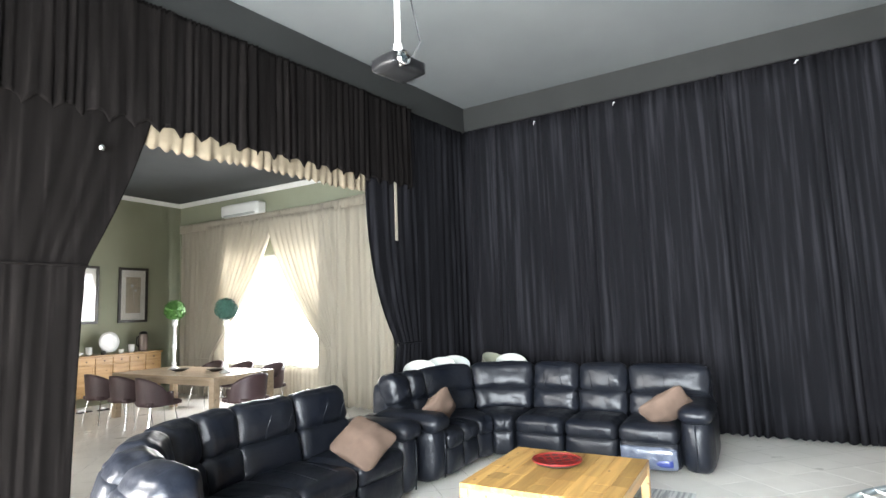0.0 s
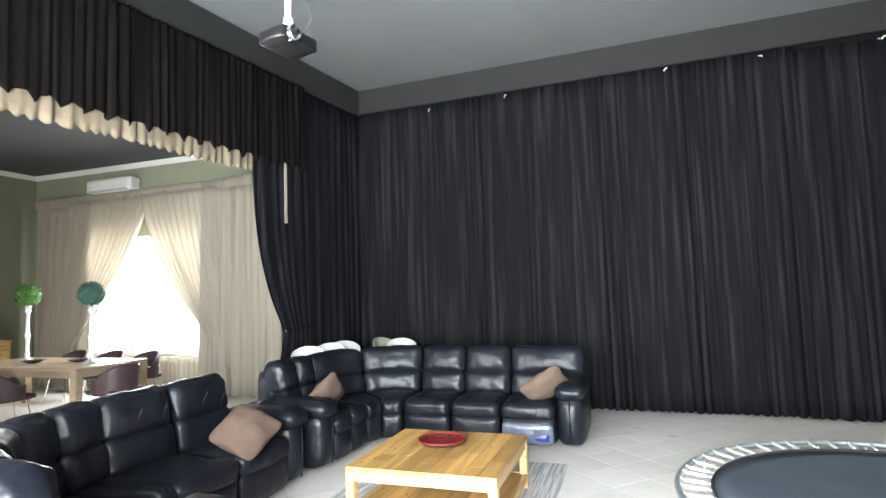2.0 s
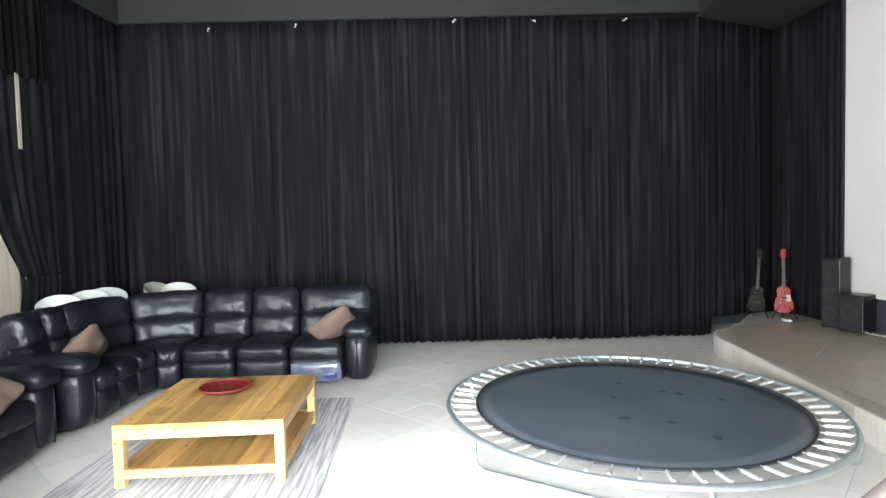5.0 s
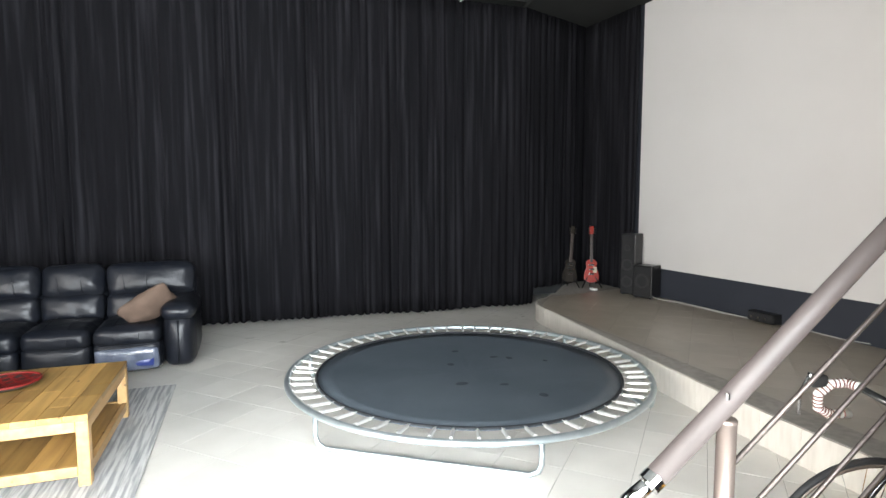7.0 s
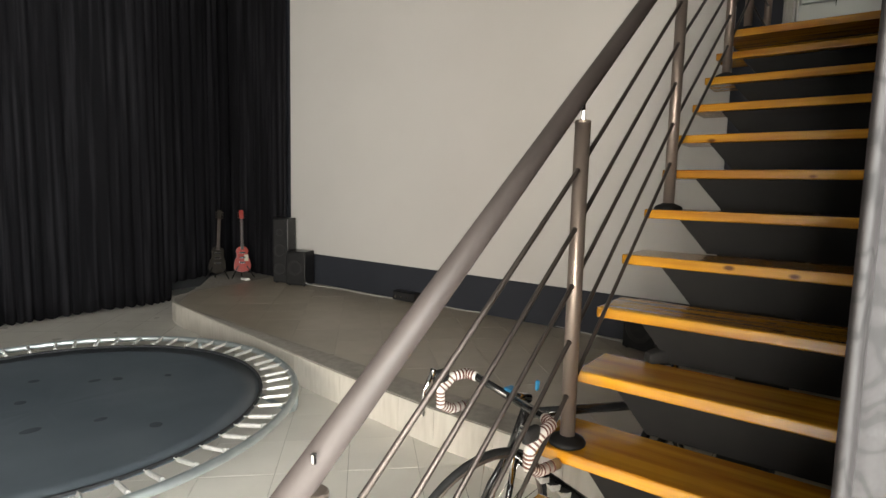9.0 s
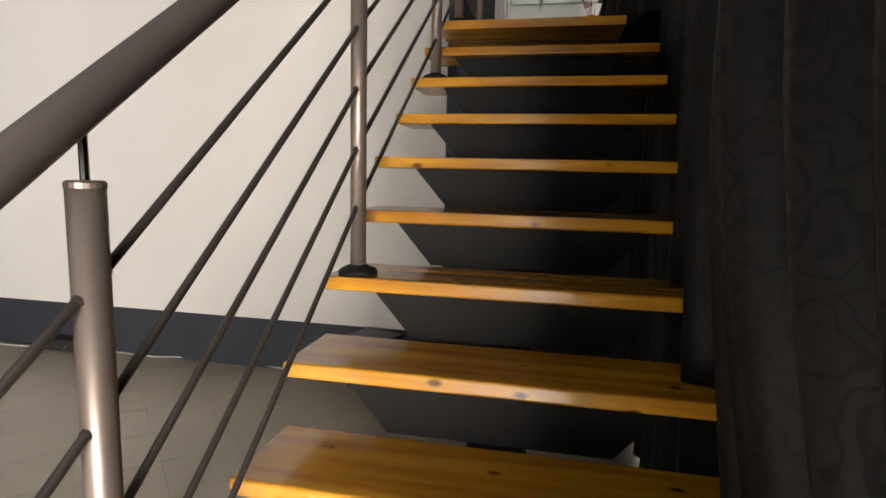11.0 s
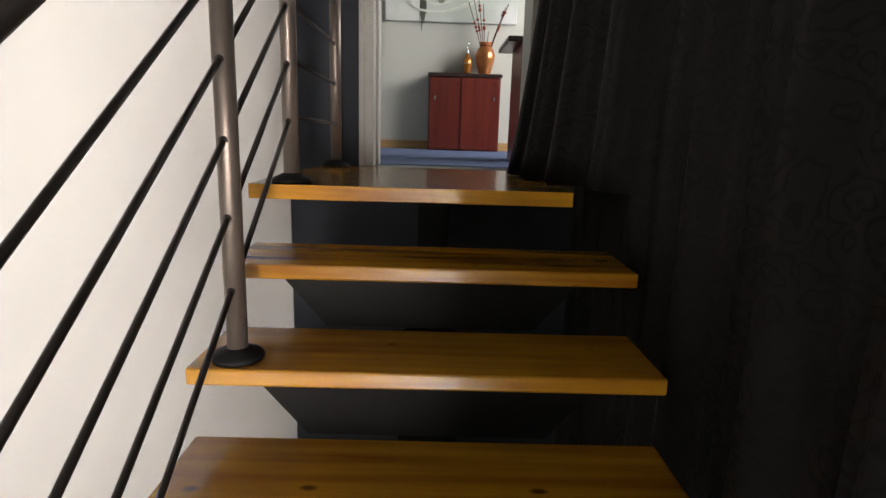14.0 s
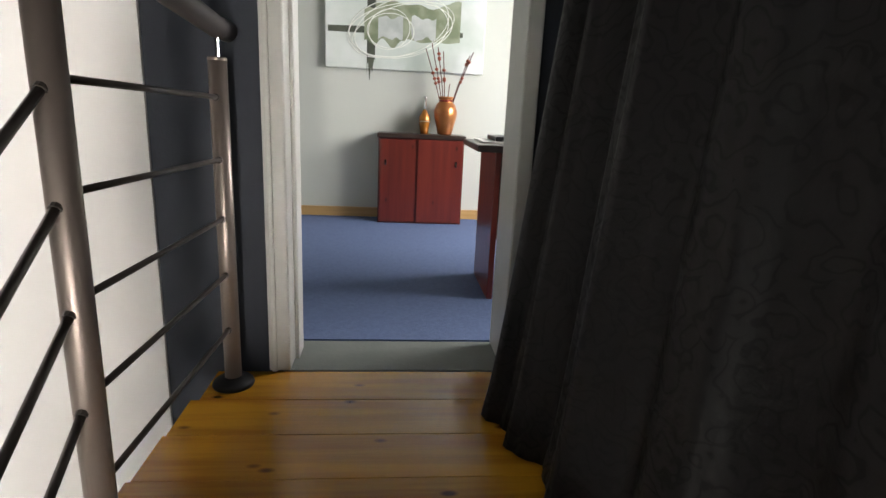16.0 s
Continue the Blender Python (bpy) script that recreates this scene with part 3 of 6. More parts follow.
for x0, x1 in ((DX0 - 0.03, DX0 - 0.012), (DX0 + 0.028, DX0 + 0.042)):
    y0 = Y_SCREEN - 0.038 if x0 < DX0 - 0.01 or x1 > DX1 + 0.01 else Y_SCREEN + 0.06
    part("architrave_bead", box((x0, y0, LAND + 0.001), (x1, y0 + (0.011 if y0 < Y_SCREEN else 0.09), DTOP), 0.004), "jamb", door)
part("head", box((DX0 + 0.028, Y_SCREEN - 0.028, DTOP), (DX1 - 0.028, Y_SCREEN + 0.215, DTOP + 0.06), 0.006), "jamb", door)

# ---- curtains of the living room ----
# three black drops along the west wall, one round the stage corner
TOP = 4.53
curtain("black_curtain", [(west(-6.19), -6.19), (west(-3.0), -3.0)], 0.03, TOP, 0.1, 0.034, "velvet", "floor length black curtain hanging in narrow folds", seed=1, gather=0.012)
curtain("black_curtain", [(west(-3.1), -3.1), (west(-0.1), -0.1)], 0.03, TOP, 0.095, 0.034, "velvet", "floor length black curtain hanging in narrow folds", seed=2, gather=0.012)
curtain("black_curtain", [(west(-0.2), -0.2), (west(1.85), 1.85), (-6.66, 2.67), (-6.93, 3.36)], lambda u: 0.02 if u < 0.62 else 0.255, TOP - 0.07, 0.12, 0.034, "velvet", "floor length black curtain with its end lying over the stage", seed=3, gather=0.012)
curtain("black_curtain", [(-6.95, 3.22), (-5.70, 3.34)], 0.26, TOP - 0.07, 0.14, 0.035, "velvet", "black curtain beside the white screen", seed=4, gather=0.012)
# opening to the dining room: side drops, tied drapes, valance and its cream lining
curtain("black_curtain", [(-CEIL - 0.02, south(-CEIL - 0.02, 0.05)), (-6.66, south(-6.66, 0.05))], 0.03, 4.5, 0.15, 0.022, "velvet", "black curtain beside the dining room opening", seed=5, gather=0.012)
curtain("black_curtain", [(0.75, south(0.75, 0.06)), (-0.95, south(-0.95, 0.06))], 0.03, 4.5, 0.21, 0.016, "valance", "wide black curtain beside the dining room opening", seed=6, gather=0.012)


def drape(name, x_top0, x_top1, x_tie0, x_tie1, z_top, z_tie, y, mat, label, seed, x_low0=None, x_low1=None, period=0.11, depth=0.02, axis="x", bow=1.8):
    """A drape that sweeps from its head to a tie and falls below it."""
    bm = bmesh.new()
    cols, rows = 60, 30
    grid = []
    for j in range(rows + 1):
        v = j / rows
        z = z_top * (1 - v) + 0.03 * v
        if z > z_tie:
            f = ((z_top - z) / (z_top - z_tie))
            a = x_top0 + (x_tie0 - x_top0) * f ** bow
            b = x_top1 + (x_tie1 - x_top1) * f ** 0.8
        else:
            f = (z_tie - z) / z_tie
            a = x_tie0 + ((x_low0 if x_low0 is not None else x_tie0) - x_tie0) * math.sin(f * math.pi / 2)
            b = x_tie1 + ((x_low1 if x_low1 is not None else x_tie1) - x_tie1) * math.sin(f * math.pi / 2)
        row = []
        for i in range(cols + 1):
            u = i / cols
            off = depth * math.sin(u * abs(x_top1 - x_top0) / period * 2 * math.pi + 4.0 * noise.noise(Vector((u * 3, v * 0.7, seed)))) * (0.6 + 0.9 * noise.noise(Vector((u * 6, 2, seed))))
            p = (a + (b - a) * u, south(a + (b - a) * u, y) + off, z) if axis == "x" else (y + off, a + (b - a) * u, z)
            row.append(bm.verts.new(p))
        grid.append(row)
    for r0, r1 in zip(grid, grid[1:]):
        for i in range(cols):
            bm.faces.new((r0[i], r0[i + 1], r1[i + 1], r1[i]))
    bmesh.ops.recalc_face_normals(bm, faces=bm.faces[:])
    ob = finish(name, bm, mat, smooth=True)
    ob.modifiers.new("thickness", "SOLIDIFY").thickness = 0.006
    band = []
    for i in range(20):
        u = 0.5 + 0.52 * math.cos(i * math.pi / 10)
        side, out_ = x_tie0 + (x_tie1 - x_tie0) * u, (depth + 0.012) * math.sin(i * math.pi / 10)
        band.append((side, south(side, y) + out_, z_tie + 0.01) if axis == "x" else (y + out_, side, z_tie + 0.01))
    part("tie_band", tube(band, 0.012, 6, closed=True), mat, ob, "narrow band of the same cloth", smooth=True)
    return tagged(ob, label, "curtain")


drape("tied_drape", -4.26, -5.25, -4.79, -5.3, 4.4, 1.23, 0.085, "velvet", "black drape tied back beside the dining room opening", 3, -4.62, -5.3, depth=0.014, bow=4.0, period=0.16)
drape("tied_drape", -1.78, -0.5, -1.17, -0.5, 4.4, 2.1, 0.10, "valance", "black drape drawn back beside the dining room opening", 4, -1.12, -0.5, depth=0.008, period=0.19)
ball = thing("tieback", "small steel curtain tieback knob on the drape", "tieback", pose(-1.207, south(-1.207, 0.2), 3.06))
part("knob", lathe([(0, -0.03), (0.025, -0.02), (0.032, 0.0), (0.025, 0.02), (0, 0.03)], 14), "chrome", ball, smooth=True)
part("stem", tube([(0, -0.14, 0), (0, -0.02, 0)], 0.008, 8), "chrome", ball)
knot = thing("tieback", "small steel curtain tieback hook on the drape", "tieback", pose(-4.80, south(-4.80, 0.13), 1.22))
part("hook", tube([(-0.1, -0.12, 0), (0, -0.03, 0), (0.03, 0.0, 0), (0.05, 0.01, 0.03)], 0.01, 8), "chrome", knot)
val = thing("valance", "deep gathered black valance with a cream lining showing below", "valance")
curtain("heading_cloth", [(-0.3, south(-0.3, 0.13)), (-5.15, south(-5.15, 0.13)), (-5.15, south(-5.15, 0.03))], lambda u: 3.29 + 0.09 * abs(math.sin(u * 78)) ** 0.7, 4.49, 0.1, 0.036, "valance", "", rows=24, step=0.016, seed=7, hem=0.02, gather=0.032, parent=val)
curtain("lining_cloth", [(-1.45, south(-1.45, 0.09)), (-4.27, south(-4.27, 0.09))], 3.165, 3.8, 0.11, 0.022, "lining", "cream lining with a scalloped hem", rows=6, seed=8, hem=0.045, parent=val)
slit = thing("curtain_gap_lining", "narrow strip of cream lining between two black curtains", "curtain lining")
part("strip", prism([(-4.845, south(-4.845, 0.105)), (-4.80, south(-4.80, 0.105)), (-4.80, south(-4.80, 0.113)), (-4.845, south(-4.845, 0.113))], 2.6, 3.4), "cream", slit)

track = thing("curtain_rail", "long black curtain rail along the west wall", "curtain rail")
part("rail", prism([(west(-6.0, -0.03), -6.0), (west(-6.0, 0.02), -6.0), (west(1.9, 0.02), 1.9), (west(1.9, -0.03), 1.9)], 4.522, 4.538), "black_steel", track)
hook = thing("curtain_hook", "small white curtain hook showing above the curtain", "curtain hook", pose(west(-6.18, 0.06), -6.18, 4.475), group="curtain hooks")
part("clip", join(box((-0.005, -0.026, 0), (0.005, 0.026, 0.009), 0.002), box((-0.004, 0.016, -0.02), (0.004, 0.026, 0.0), 0.001), tube([(0, 0, 0.007), (-0.05, 0, 0.02), (-0.085, 0, 0.045)], 0.003, 5)), "plastic_white", hook)
for y, z, a in ((-4.894, 4.41, 80), (-3.708, 4.44, 82), (-0.462, 4.44, 5), (0.8, 4.43, 60), (-1.55, 4.46, 70)):
    copy_thing(hook, pose(west(y, 0.06), y, z, a if a > 45 else 0))

# ---- ceiling projector ----
PX, PY, PZ = -1.59, -4.03, 3.2
proj = thing("projector", "black ceiling projector on a white pole", "projector", pose(PX, PY, PZ, 0, 0, -12) @ Matrix.Diagonal((0.88, 0.88, 0.88, 1)))
part("body", puff((-0.16, -0.125, -0.05), (0.16, 0.125, 0.05), 0.022, 8, (0.012, 0.012, 0.008)), "projector_case", proj, smooth=True)
part("lens_barrel", moved(lathe([(0.0, 0.0), (0.055, 0.0), (0.055, 0.05), (0.044, 0.055), (0.04, 0.03), (0, 0.03)], 20), pose(0.085, 0.105, 0.0, -90)), "chrome", proj, "silver lens ring", smooth=True)
part("lens_glass", moved(lathe([(0.0, 0.012), (0.02, 0.01), (0.038, 0.0)], 20), pose(0.085, 0.14, 0.0, -90)), "lens", proj, smooth=True)
for i in range(7):
    part("vent_slot", box((-0.13 + 0.02 * i, 0.122, -0.03), (-0.12 + 0.02 * i, 0.129, 0.025), 0.002), "black_matt", proj)
part("pole", tube([(0, 0, 0.06), (0, 0, (CEIL - PZ) / 0.88)], 0.022, 14), "plastic_white", proj, "white painted pole")
part("joint", lathe([(0, 0), (0.032, 0), (0.036, 0.04), (0.03, 0.08), (0, 0.08)], 14, (0, 0, 0.10)), "plastic_white", proj, smooth=True)
part("cable", tube([(-0.1, 0.0, 0.05), (-0.13, 0.1, 0.2), (0.0, 0.12, 0.55), (0.3, -0.35, 0.85), (0.75, -1.0, 1.15), (0.95, -1.3, 1.22), (1.4, -1.8, 1.2), (1.9, -2.0, 1.22)], 0.006, 6), "black_plastic", proj, "thin black cable")

# ---- leather sofas ----


def pillow_stack(parent, m, w, seed, wrap=False, bend=None, ext=0.0):
    """One seat: base, seat cushion, lower and upper back cushion, footrest. Front at y = 0, back at y = 0.98.
    bend: the radius of the front line of a curved corner; the pieces then fan out round the point that far before the front."""
    def put(name, bm, label="", mat="leather"):
        if bend is not None:
            for v in bm.verts:
                a, r = v.co.x / (bend + 0.62), bend + v.co.y
                v.co.x, v.co.y = r * math.sin(a), r * math.cos(a) - bend
        return part(name, moved(bm, m), mat, parent, label, smooth=True)
    h = w / 2
    put("base", puff((-h, 0.09, 0.03), (h, 0.92, 0.30), 0.05, 5))
    put("footrest", puff((-h + 0.006, 0.0, 0.05), (h - 0.006, 0.12, 0.32), 0.05, 8, (0.0, 0.02, 0.01), 0.010, seed))
    put("seat_cushion", puff((-h + 0.004, -0.015, 0.28), (h - 0.004, 0.66, 0.47), 0.07, 14, (0.0, 0.015, 0.025), 0.016, seed + 3))
    low = moved(puff((-h + 0.004, -0.11, 0.0), (h - 0.004 + ext, 0.11, 0.28), 0.07, 14, (0.0, 0.028, 0.01), 0.018, seed + 5), pose(0, 0.66, 0.42, -10))
    put("lumbar_cushion", low)
    top = moved(puff((-h + 0.004, -0.125, 0.0), (h - 0.004 + ext, 0.12, 0.34), 0.085, 14, (0.0, 0.035, 0.012), 0.02, seed + 9), pose(0, 0.72, 0.645, -13))
    put("headrest_cushion", top)
    put("back_shell", puff((-h, 0.72, 0.25), (h + ext, 0.95, 0.90), 0.07, 5, (0, 0.02, 0)))
    for sx in (-0.18, 0.18) if bend is None else ():
        seam = [(sx * w, -0.028, 0.34), (sx * w, -0.03, 0.40), (sx * w, 0.05, 0.485), (sx * w, 0.3, 0.512), (sx * w, 0.5, 0.505)]
        put("seam", tube(seam, 0.0025, 6))
        seam = [(sx * w, 0.50, 0.90), (sx * w, 0.545, 0.80), (sx * w, 0.565, 0.72)]
        put("seam", tube(seam, 0.0025, 6))
    if wrap:
        put("wrapped_footrest", puff((-h + 0.02, -0.035, 0.06), (h - 0.02, 0.02, 0.27), 0.03, 7, (0, 0.01, 0), 0.012, seed), "crumpled clear plastic wrapping", "wrap")
        put("printed_label", puff((0.02, -0.04, 0.09), (h - 0.06, 0.0, 0.17), 0.01, 3, (0, 0.006, 0), 0.006, seed), "blue printed film", "wrap_blue")


def sofa_arm(parent, m, seed):
    part("arm", moved(puff((-0.14, 0.02, 0.03), (0.14, 0.93, 0.56), 0.10, 7, (0.015, 0.03, 0.0), 0.008, seed), m), "leather", parent, smooth=True)
    part("arm_pad", moved(puff((-0.15, -0.03, 0.50), (0.15, 0.75, 0.66), 0.075, 9, (0.01, 0.01, 0.02), 0.014, seed + 1), m), "leather", parent, smooth=True)
    part("arm_wing", moved(puff((-0.13, 0.5, 0.40), (0.13, 0.94, 0.62), 0.09, 7, (0.01, 0.02, 0.0), 0.01, seed + 2), m), "leather", parent, smooth=True)
    part("arm_seam", moved(tube([(0.0, -0.02, 0.08), (0.0, -0.035, 0.3), (0.0, -0.03, 0.5)], 0.007, 6), m), "leather", parent, smooth=True)


sofa_a = thing("corner_sofa", "large black leather reclining corner sofa against the curtains", "sofa")
FX, FY = -4.58, -4.92          # front lines of the two wings
for i, y in enumerate((-3.23, -3.80, -4.355)):
    pillow_stack(sofa_a, pose(FX, y, 0, 0, 0, 90), 0.57 if i == 0 else 0.55, i, wrap=(i == 0), ext=0.26 if i == 0 else 0.0)
# rounded corner about its inner point
for i, a in enumerate((112.5, 157.5)):
    pillow_stack(sofa_a, pose(FX + 0.27, FY + 0.27, 0, 0, 0, a) @ pose(0, 0.27, 0), 0.70, 10 + i, bend=0.27)
for i, x in enumerate((-4.13, -3.80)):
    pillow_stack(sofa_a, pose(x, FY, 0, 0, 0, 180), 0.33, 20 + i)
sofa_arm(sofa_a, pose(FX, -2.795, 0, 0, 0, 90), 31)
sofa_arm(sofa_a, pose(-3.50, FY, 0, 0, 0, 180), 33)

sofa_b = thing("curved_sofa", "black leather sofa with a curved end and recliner seats", "sofa")
BY = -4.98
for i, x in enumerate((-2.64, -2.0)):
    pillow_stack(sofa_b, pose(x, BY + (0.0 if i else 0.0), 0, 0, 0, 180), 0.63, 40 + i)
# curved end about a point before the seats
for i, a in enumerate((187, 206, 225, 244, 263)):
    pillow_stack(sofa_b, pose(-1.68, -4.50, 0, 0, 0, a) @ pose(0, 0.48, 0), 0.362, 50 + i, bend=0.48)
sofa_arm(sofa_b, pose(-3.08, BY, 0, 0, 0, 180), 57)
sofa_arm(sofa_b, pose(-1.20, -4.22, 0, 0, 0, 270), 58)


def cushion(m, w, h, seed, label):
    bm = puff((-w / 2, -0.07, -h / 2), (w / 2, 0.07, h / 2), 0.06, 9, (0, 0.03, 0), 0.012, seed)
    for v in bm.verts:
        k = (abs(v.co.x) / (w / 2)) * (abs(v.co.z) / (h / 2))
        v.co.y *= 1 - 0.75 * k ** 0.7
        v.co.x *= 1 + 0.07 * k
        v.co.z *= 1 + 0.07 * k
    ob = finish("cushion", bm, "suede", smooth=True)
    ob.matrix_world = m
    return tagged(ob, label, "cushion", group="tan cushions")


cushion(pose(-4.74, -3.06, 0.63, 42, -32, 96), 0.46, 0.34, 1, "tan suede cushion leaning on the corner sofa arm")
cushion(pose(-3.84, -5.16, 0.62, 32, 42, 190), 0.40, 0.40, 2, "tan suede cushion leaning on the corner sofa back")
cushion(pose(-2.52, -5.1, 0.60, -60, 24, 100), 0.40, 0.42, 3, "tan suede cushion lying against the curved sofa arm")

# ---- coffee table ----
TX0, TX1, TY0, TY1, TZ = -3.50, -2.39, -4.14, -3.035, 0.43
ct = thing("coffee_table", "square honey coloured wooden coffee table with a lower shelf", "coffee table", pose((TX0 + TX1) / 2, (TY0 + TY1) / 2, 0))
hw = 0.555
rows_of = 9
for i in range(rows_of):
    y0, y1 = -hw + 2 * hw * i / rows_of, -hw + 2 * hw * (i + 1) / rows_of
    cuts = [-hw, -hw + 0.3 + 0.23 * ((i * 2) % 3), 0.05 + 0.16 * ((i * 5) % 3), hw]
    for a, b in zip(cuts, cuts[1:]):
        part("plank", box((a + 0.0008, y0 + 0.0008, TZ - 0.035), (b - 0.0008, y1 - 0.0008, TZ), 0.002, 1), "table_wood", ct)
for sx in (-1, 1):
    for sy in (-1, 1):
        part("leg", box((sx * hw - sx * 0.065, sy * hw - sy * 0.065, 0), (sx * hw, sy * hw, TZ - 0.036), 0.006), "table_frame", ct)
for sgn in (-1, 1):
    part("apron", box((-hw + 0.067, sgn * hw - sgn * 0.004, TZ - 0.10), (hw - 0.067, sgn * hw - sgn * 0.03, TZ - 0.037), 0.004), "table_frame", ct)
    part("apron", box((sgn * hw - sgn * 0.004, -hw + 0.067, TZ - 0.10), (sgn * hw - sgn * 0.03, hw - 0.067, TZ - 0.037), 0.004), "table_frame", ct)
    part("shelf_rail", box((-hw + 0.067, sgn * hw - sgn * 0.004, 0.07), (hw - 0.067, sgn * hw - sgn * 0.035, 0.13), 0.004), "table_frame", ct)
    part("shelf_rail", box((sgn * hw - sgn * 0.004, -hw + 0.067, 0.07), (sgn * hw - sgn * 0.035, hw - 0.067, 0.13), 0.004), "table_frame", ct)
for i in range(7):
    y0, y1 = -hw + 0.04 + (2 * hw - 0.08) * i / 7, -hw + 0.04 + (2 * hw - 0.08) * (i + 1) / 7
    part("shelf_plank", box((-hw + 0.037, y0 + 0.001, 0.10), (hw - 0.037, y1 - 0.001, 0.125), 0.002, 1), "table_wood", ct)

bowl = thing("woven_bowl", "shallow round red and black woven bowl on the coffee table", "bowl", pose(-3.11, -3.655, TZ))
part("dish", lathe([(0, 0.004), (0.12, 0.004), (0.17, 0.02), (0.19, 0.035), (0.192, 0.032), (0.17, 0.012), (0.12, 0.0), (0, 0.0)], 36), "bowl_dark", bowl, smooth=True)
for k in range(-2, 3):
    hlf = math.sqrt(max(0.0, 0.178 ** 2 - (k * 0.066) ** 2))
    for ang in (35, 125):
        pts = [Vector((u * hlf, k * 0.066, 0.02 * ((u * hlf) ** 2 + (k * 0.066) ** 2) / 0.0289)) for u in (-1, -0.5, 0, 0.5, 1)]
        flat = moved(tube(pts, 0.011, 8), Matrix.Diagonal((1, 1, 0.75, 1)))
        for v in flat.verts:
            v.co.z = 0.008 + 0.35 * v.co.z + 0.013 * (v.co.x ** 2 + v.co.y ** 2) / 0.0289
        part("woven_strip", moved(flat, pose(0, 0, 0.0 if ang == 35 else 0.003, 0, 0, ang)), "red", bowl)
part("rim", tube([(0.188 * math.cos(a * math.pi / 18), 0.188 * math.sin(a * math.pi / 18), 0.036) for a in range(36)], 0.007, 6, closed=True), "red", bowl)

rug = thing("rug", "grey and white streaked woven rug under the coffee table", "rug")
part("weave", puff((-4.15, -4.55, 0.001), (-1.75, -2.78, 0.014), 0.005, 6), "rug_a", rug)
for i in range(46):
    y = -4.53 + 1.73 * i / 45
    part("fringe", tube([(-4.15, y, 0.006), (-4.19, y + random.uniform(-0.01, 0.01), 0.005), (-4.22, y + random.uniform(-0.02, 0.02), 0.004)], 0.003, 4), "plastic_white", rug)

# ---- trampoline ----
CX, CY, RR, RZ = -3.04, -0.447, 1.455, 0.24
tramp = thing("trampoline", "large round trampoline with a dark mat and bare springs", "trampoline", pose(CX, CY, 0))
ring = [(RR * math.cos(2 * math.pi * i / 96), RR * math.sin(2 * math.pi * i / 96), RZ) for i in range(96)]
part("rim", tube(ring, 0.023, 12, closed=True), "galv", tramp, "galvanised steel tube", smooth=True)
bm = bmesh.new()
RM = 1.245
cv = bm.verts.new((0, 0, RZ - 0.028))
prev = [cv]
for k in range(1, 9):
    r = RM * k / 8
    cur = [bm.verts.new((r * math.cos(2 * math.pi * i / 72), r * math.sin(2 * math.pi * i / 72), RZ - 0.008 - 0.02 * (1 - (k / 8) ** 2) + 0.003 * noise.noise(Vector((k, i * 0.4, 0))))) for i in range(72)]
    for i in range(72):
        if k == 1:
            bm.faces.new((cv, cur[i], cur[(i + 1) % 72]))
        else:
            bm.faces.new((prev[i], cur[i], cur[(i + 1) % 72], prev[(i + 1) % 72]))
    prev = cur
mat_ob = part("mat", bm, "mat", tramp, smooth=True)
mat_ob.modifiers.new("thickness", "SOLIDIFY").thickness = 0.006
part("mat_webbing", tube([((RM - 0.012) * math.cos(2 * math.pi * i / 96), (RM - 0.012) * math.sin(2 * math.pi * i / 96), RZ - 0.004) for i in range(96)], 0.011, 6, closed=True), "mat_edge", tramp, smooth=True)
spring_me = None
for i in range(56):
    a = 2 * math.pi * i / 56
    if spring_me is None:
        pts = [(RM + 0.005, 0, RZ), (RM + 0.03, 0, RZ + 0.002)] + [(RM + 0.03 + 0.004 * j, (0.006 if j % 2 else -0.006), RZ + 0.002 + (0.005 if j % 4 < 2 else -0.005)) for j in range(1, 40)] + [(RM + 0.20, 0, RZ + 0.012), (RR - 0.01, 0, RZ + 0.026)]
        bmS = join(tube([(RM + 0.03, 0, RZ), (RM + 0.17, 0, RZ + 0.01)], 0.0125, 8), tube([(RM - 0.01, 0, RZ - 0.002), (RM + 0.03, 0, RZ)], 0.0035, 5), tube([(RM + 0.17, 0, RZ + 0.01), (RR - 0.015, 0, RZ + 0.026)], 0.0035, 5))
        so = part("spring", bmS, "spring", tramp)
        spring_me = so.data
    else:
        so = new("spring", spring_me)
        so.parent = tramp
    so.matrix_basis = pose(0, 0, 0, 0, 0, math.degrees(a) + random.uniform(-0.8, 0.8))
for a0 in (-35, 85, 205):
    a, b = math.radians(a0 - 30), math.radians(a0 + 30)
    A, B = Vector((1.46 * math.cos(a), 1.46 * math.sin(a), 0)), Vector((1.46 * math.cos(b), 1.46 * math.sin(b), 0))
    d = (B - A).normalized() * 0.07
    up = Vector((0, 0, 1))
    pts = [A + up * (RZ - 0.02), A + up * 0.10, A + up * 0.05 + d * 0.25, A + up * 0.022 + d, A.lerp(B, 0.5) + up * 0.02, B + up * 0.022 - d, B + up * 0.05 - d * 0.25, B + up * 0.10, B + up * (RZ - 0.02)]
    part("leg", tube(pts, 0.018, 10), "galv", tramp, smooth=True)
for i in range(8):
    a, r = random.uniform(0, 6.28), random.uniform(0.2, 1.1)
    part("stain", moved(lathe([(0, 0.002), (0.02 + 0.025 * random.random(), 0.0)], 9), pose(r * math.cos(a), r * math.sin(a), RZ - 0.004 - 0.02 * (1 - (r / RM) ** 2), 0, 0, 0) @ Matrix.Diagonal((1, 0.5 + random.random(), 1, 1))), "stain", tramp)

# ---- staircase ----
RISE, GO, T1Z, SW = 0.19, 0.25, 0.76, 1.126
stairs = thing("staircase", "open staircase with varnished pine treads on a black steel spine", "staircase")


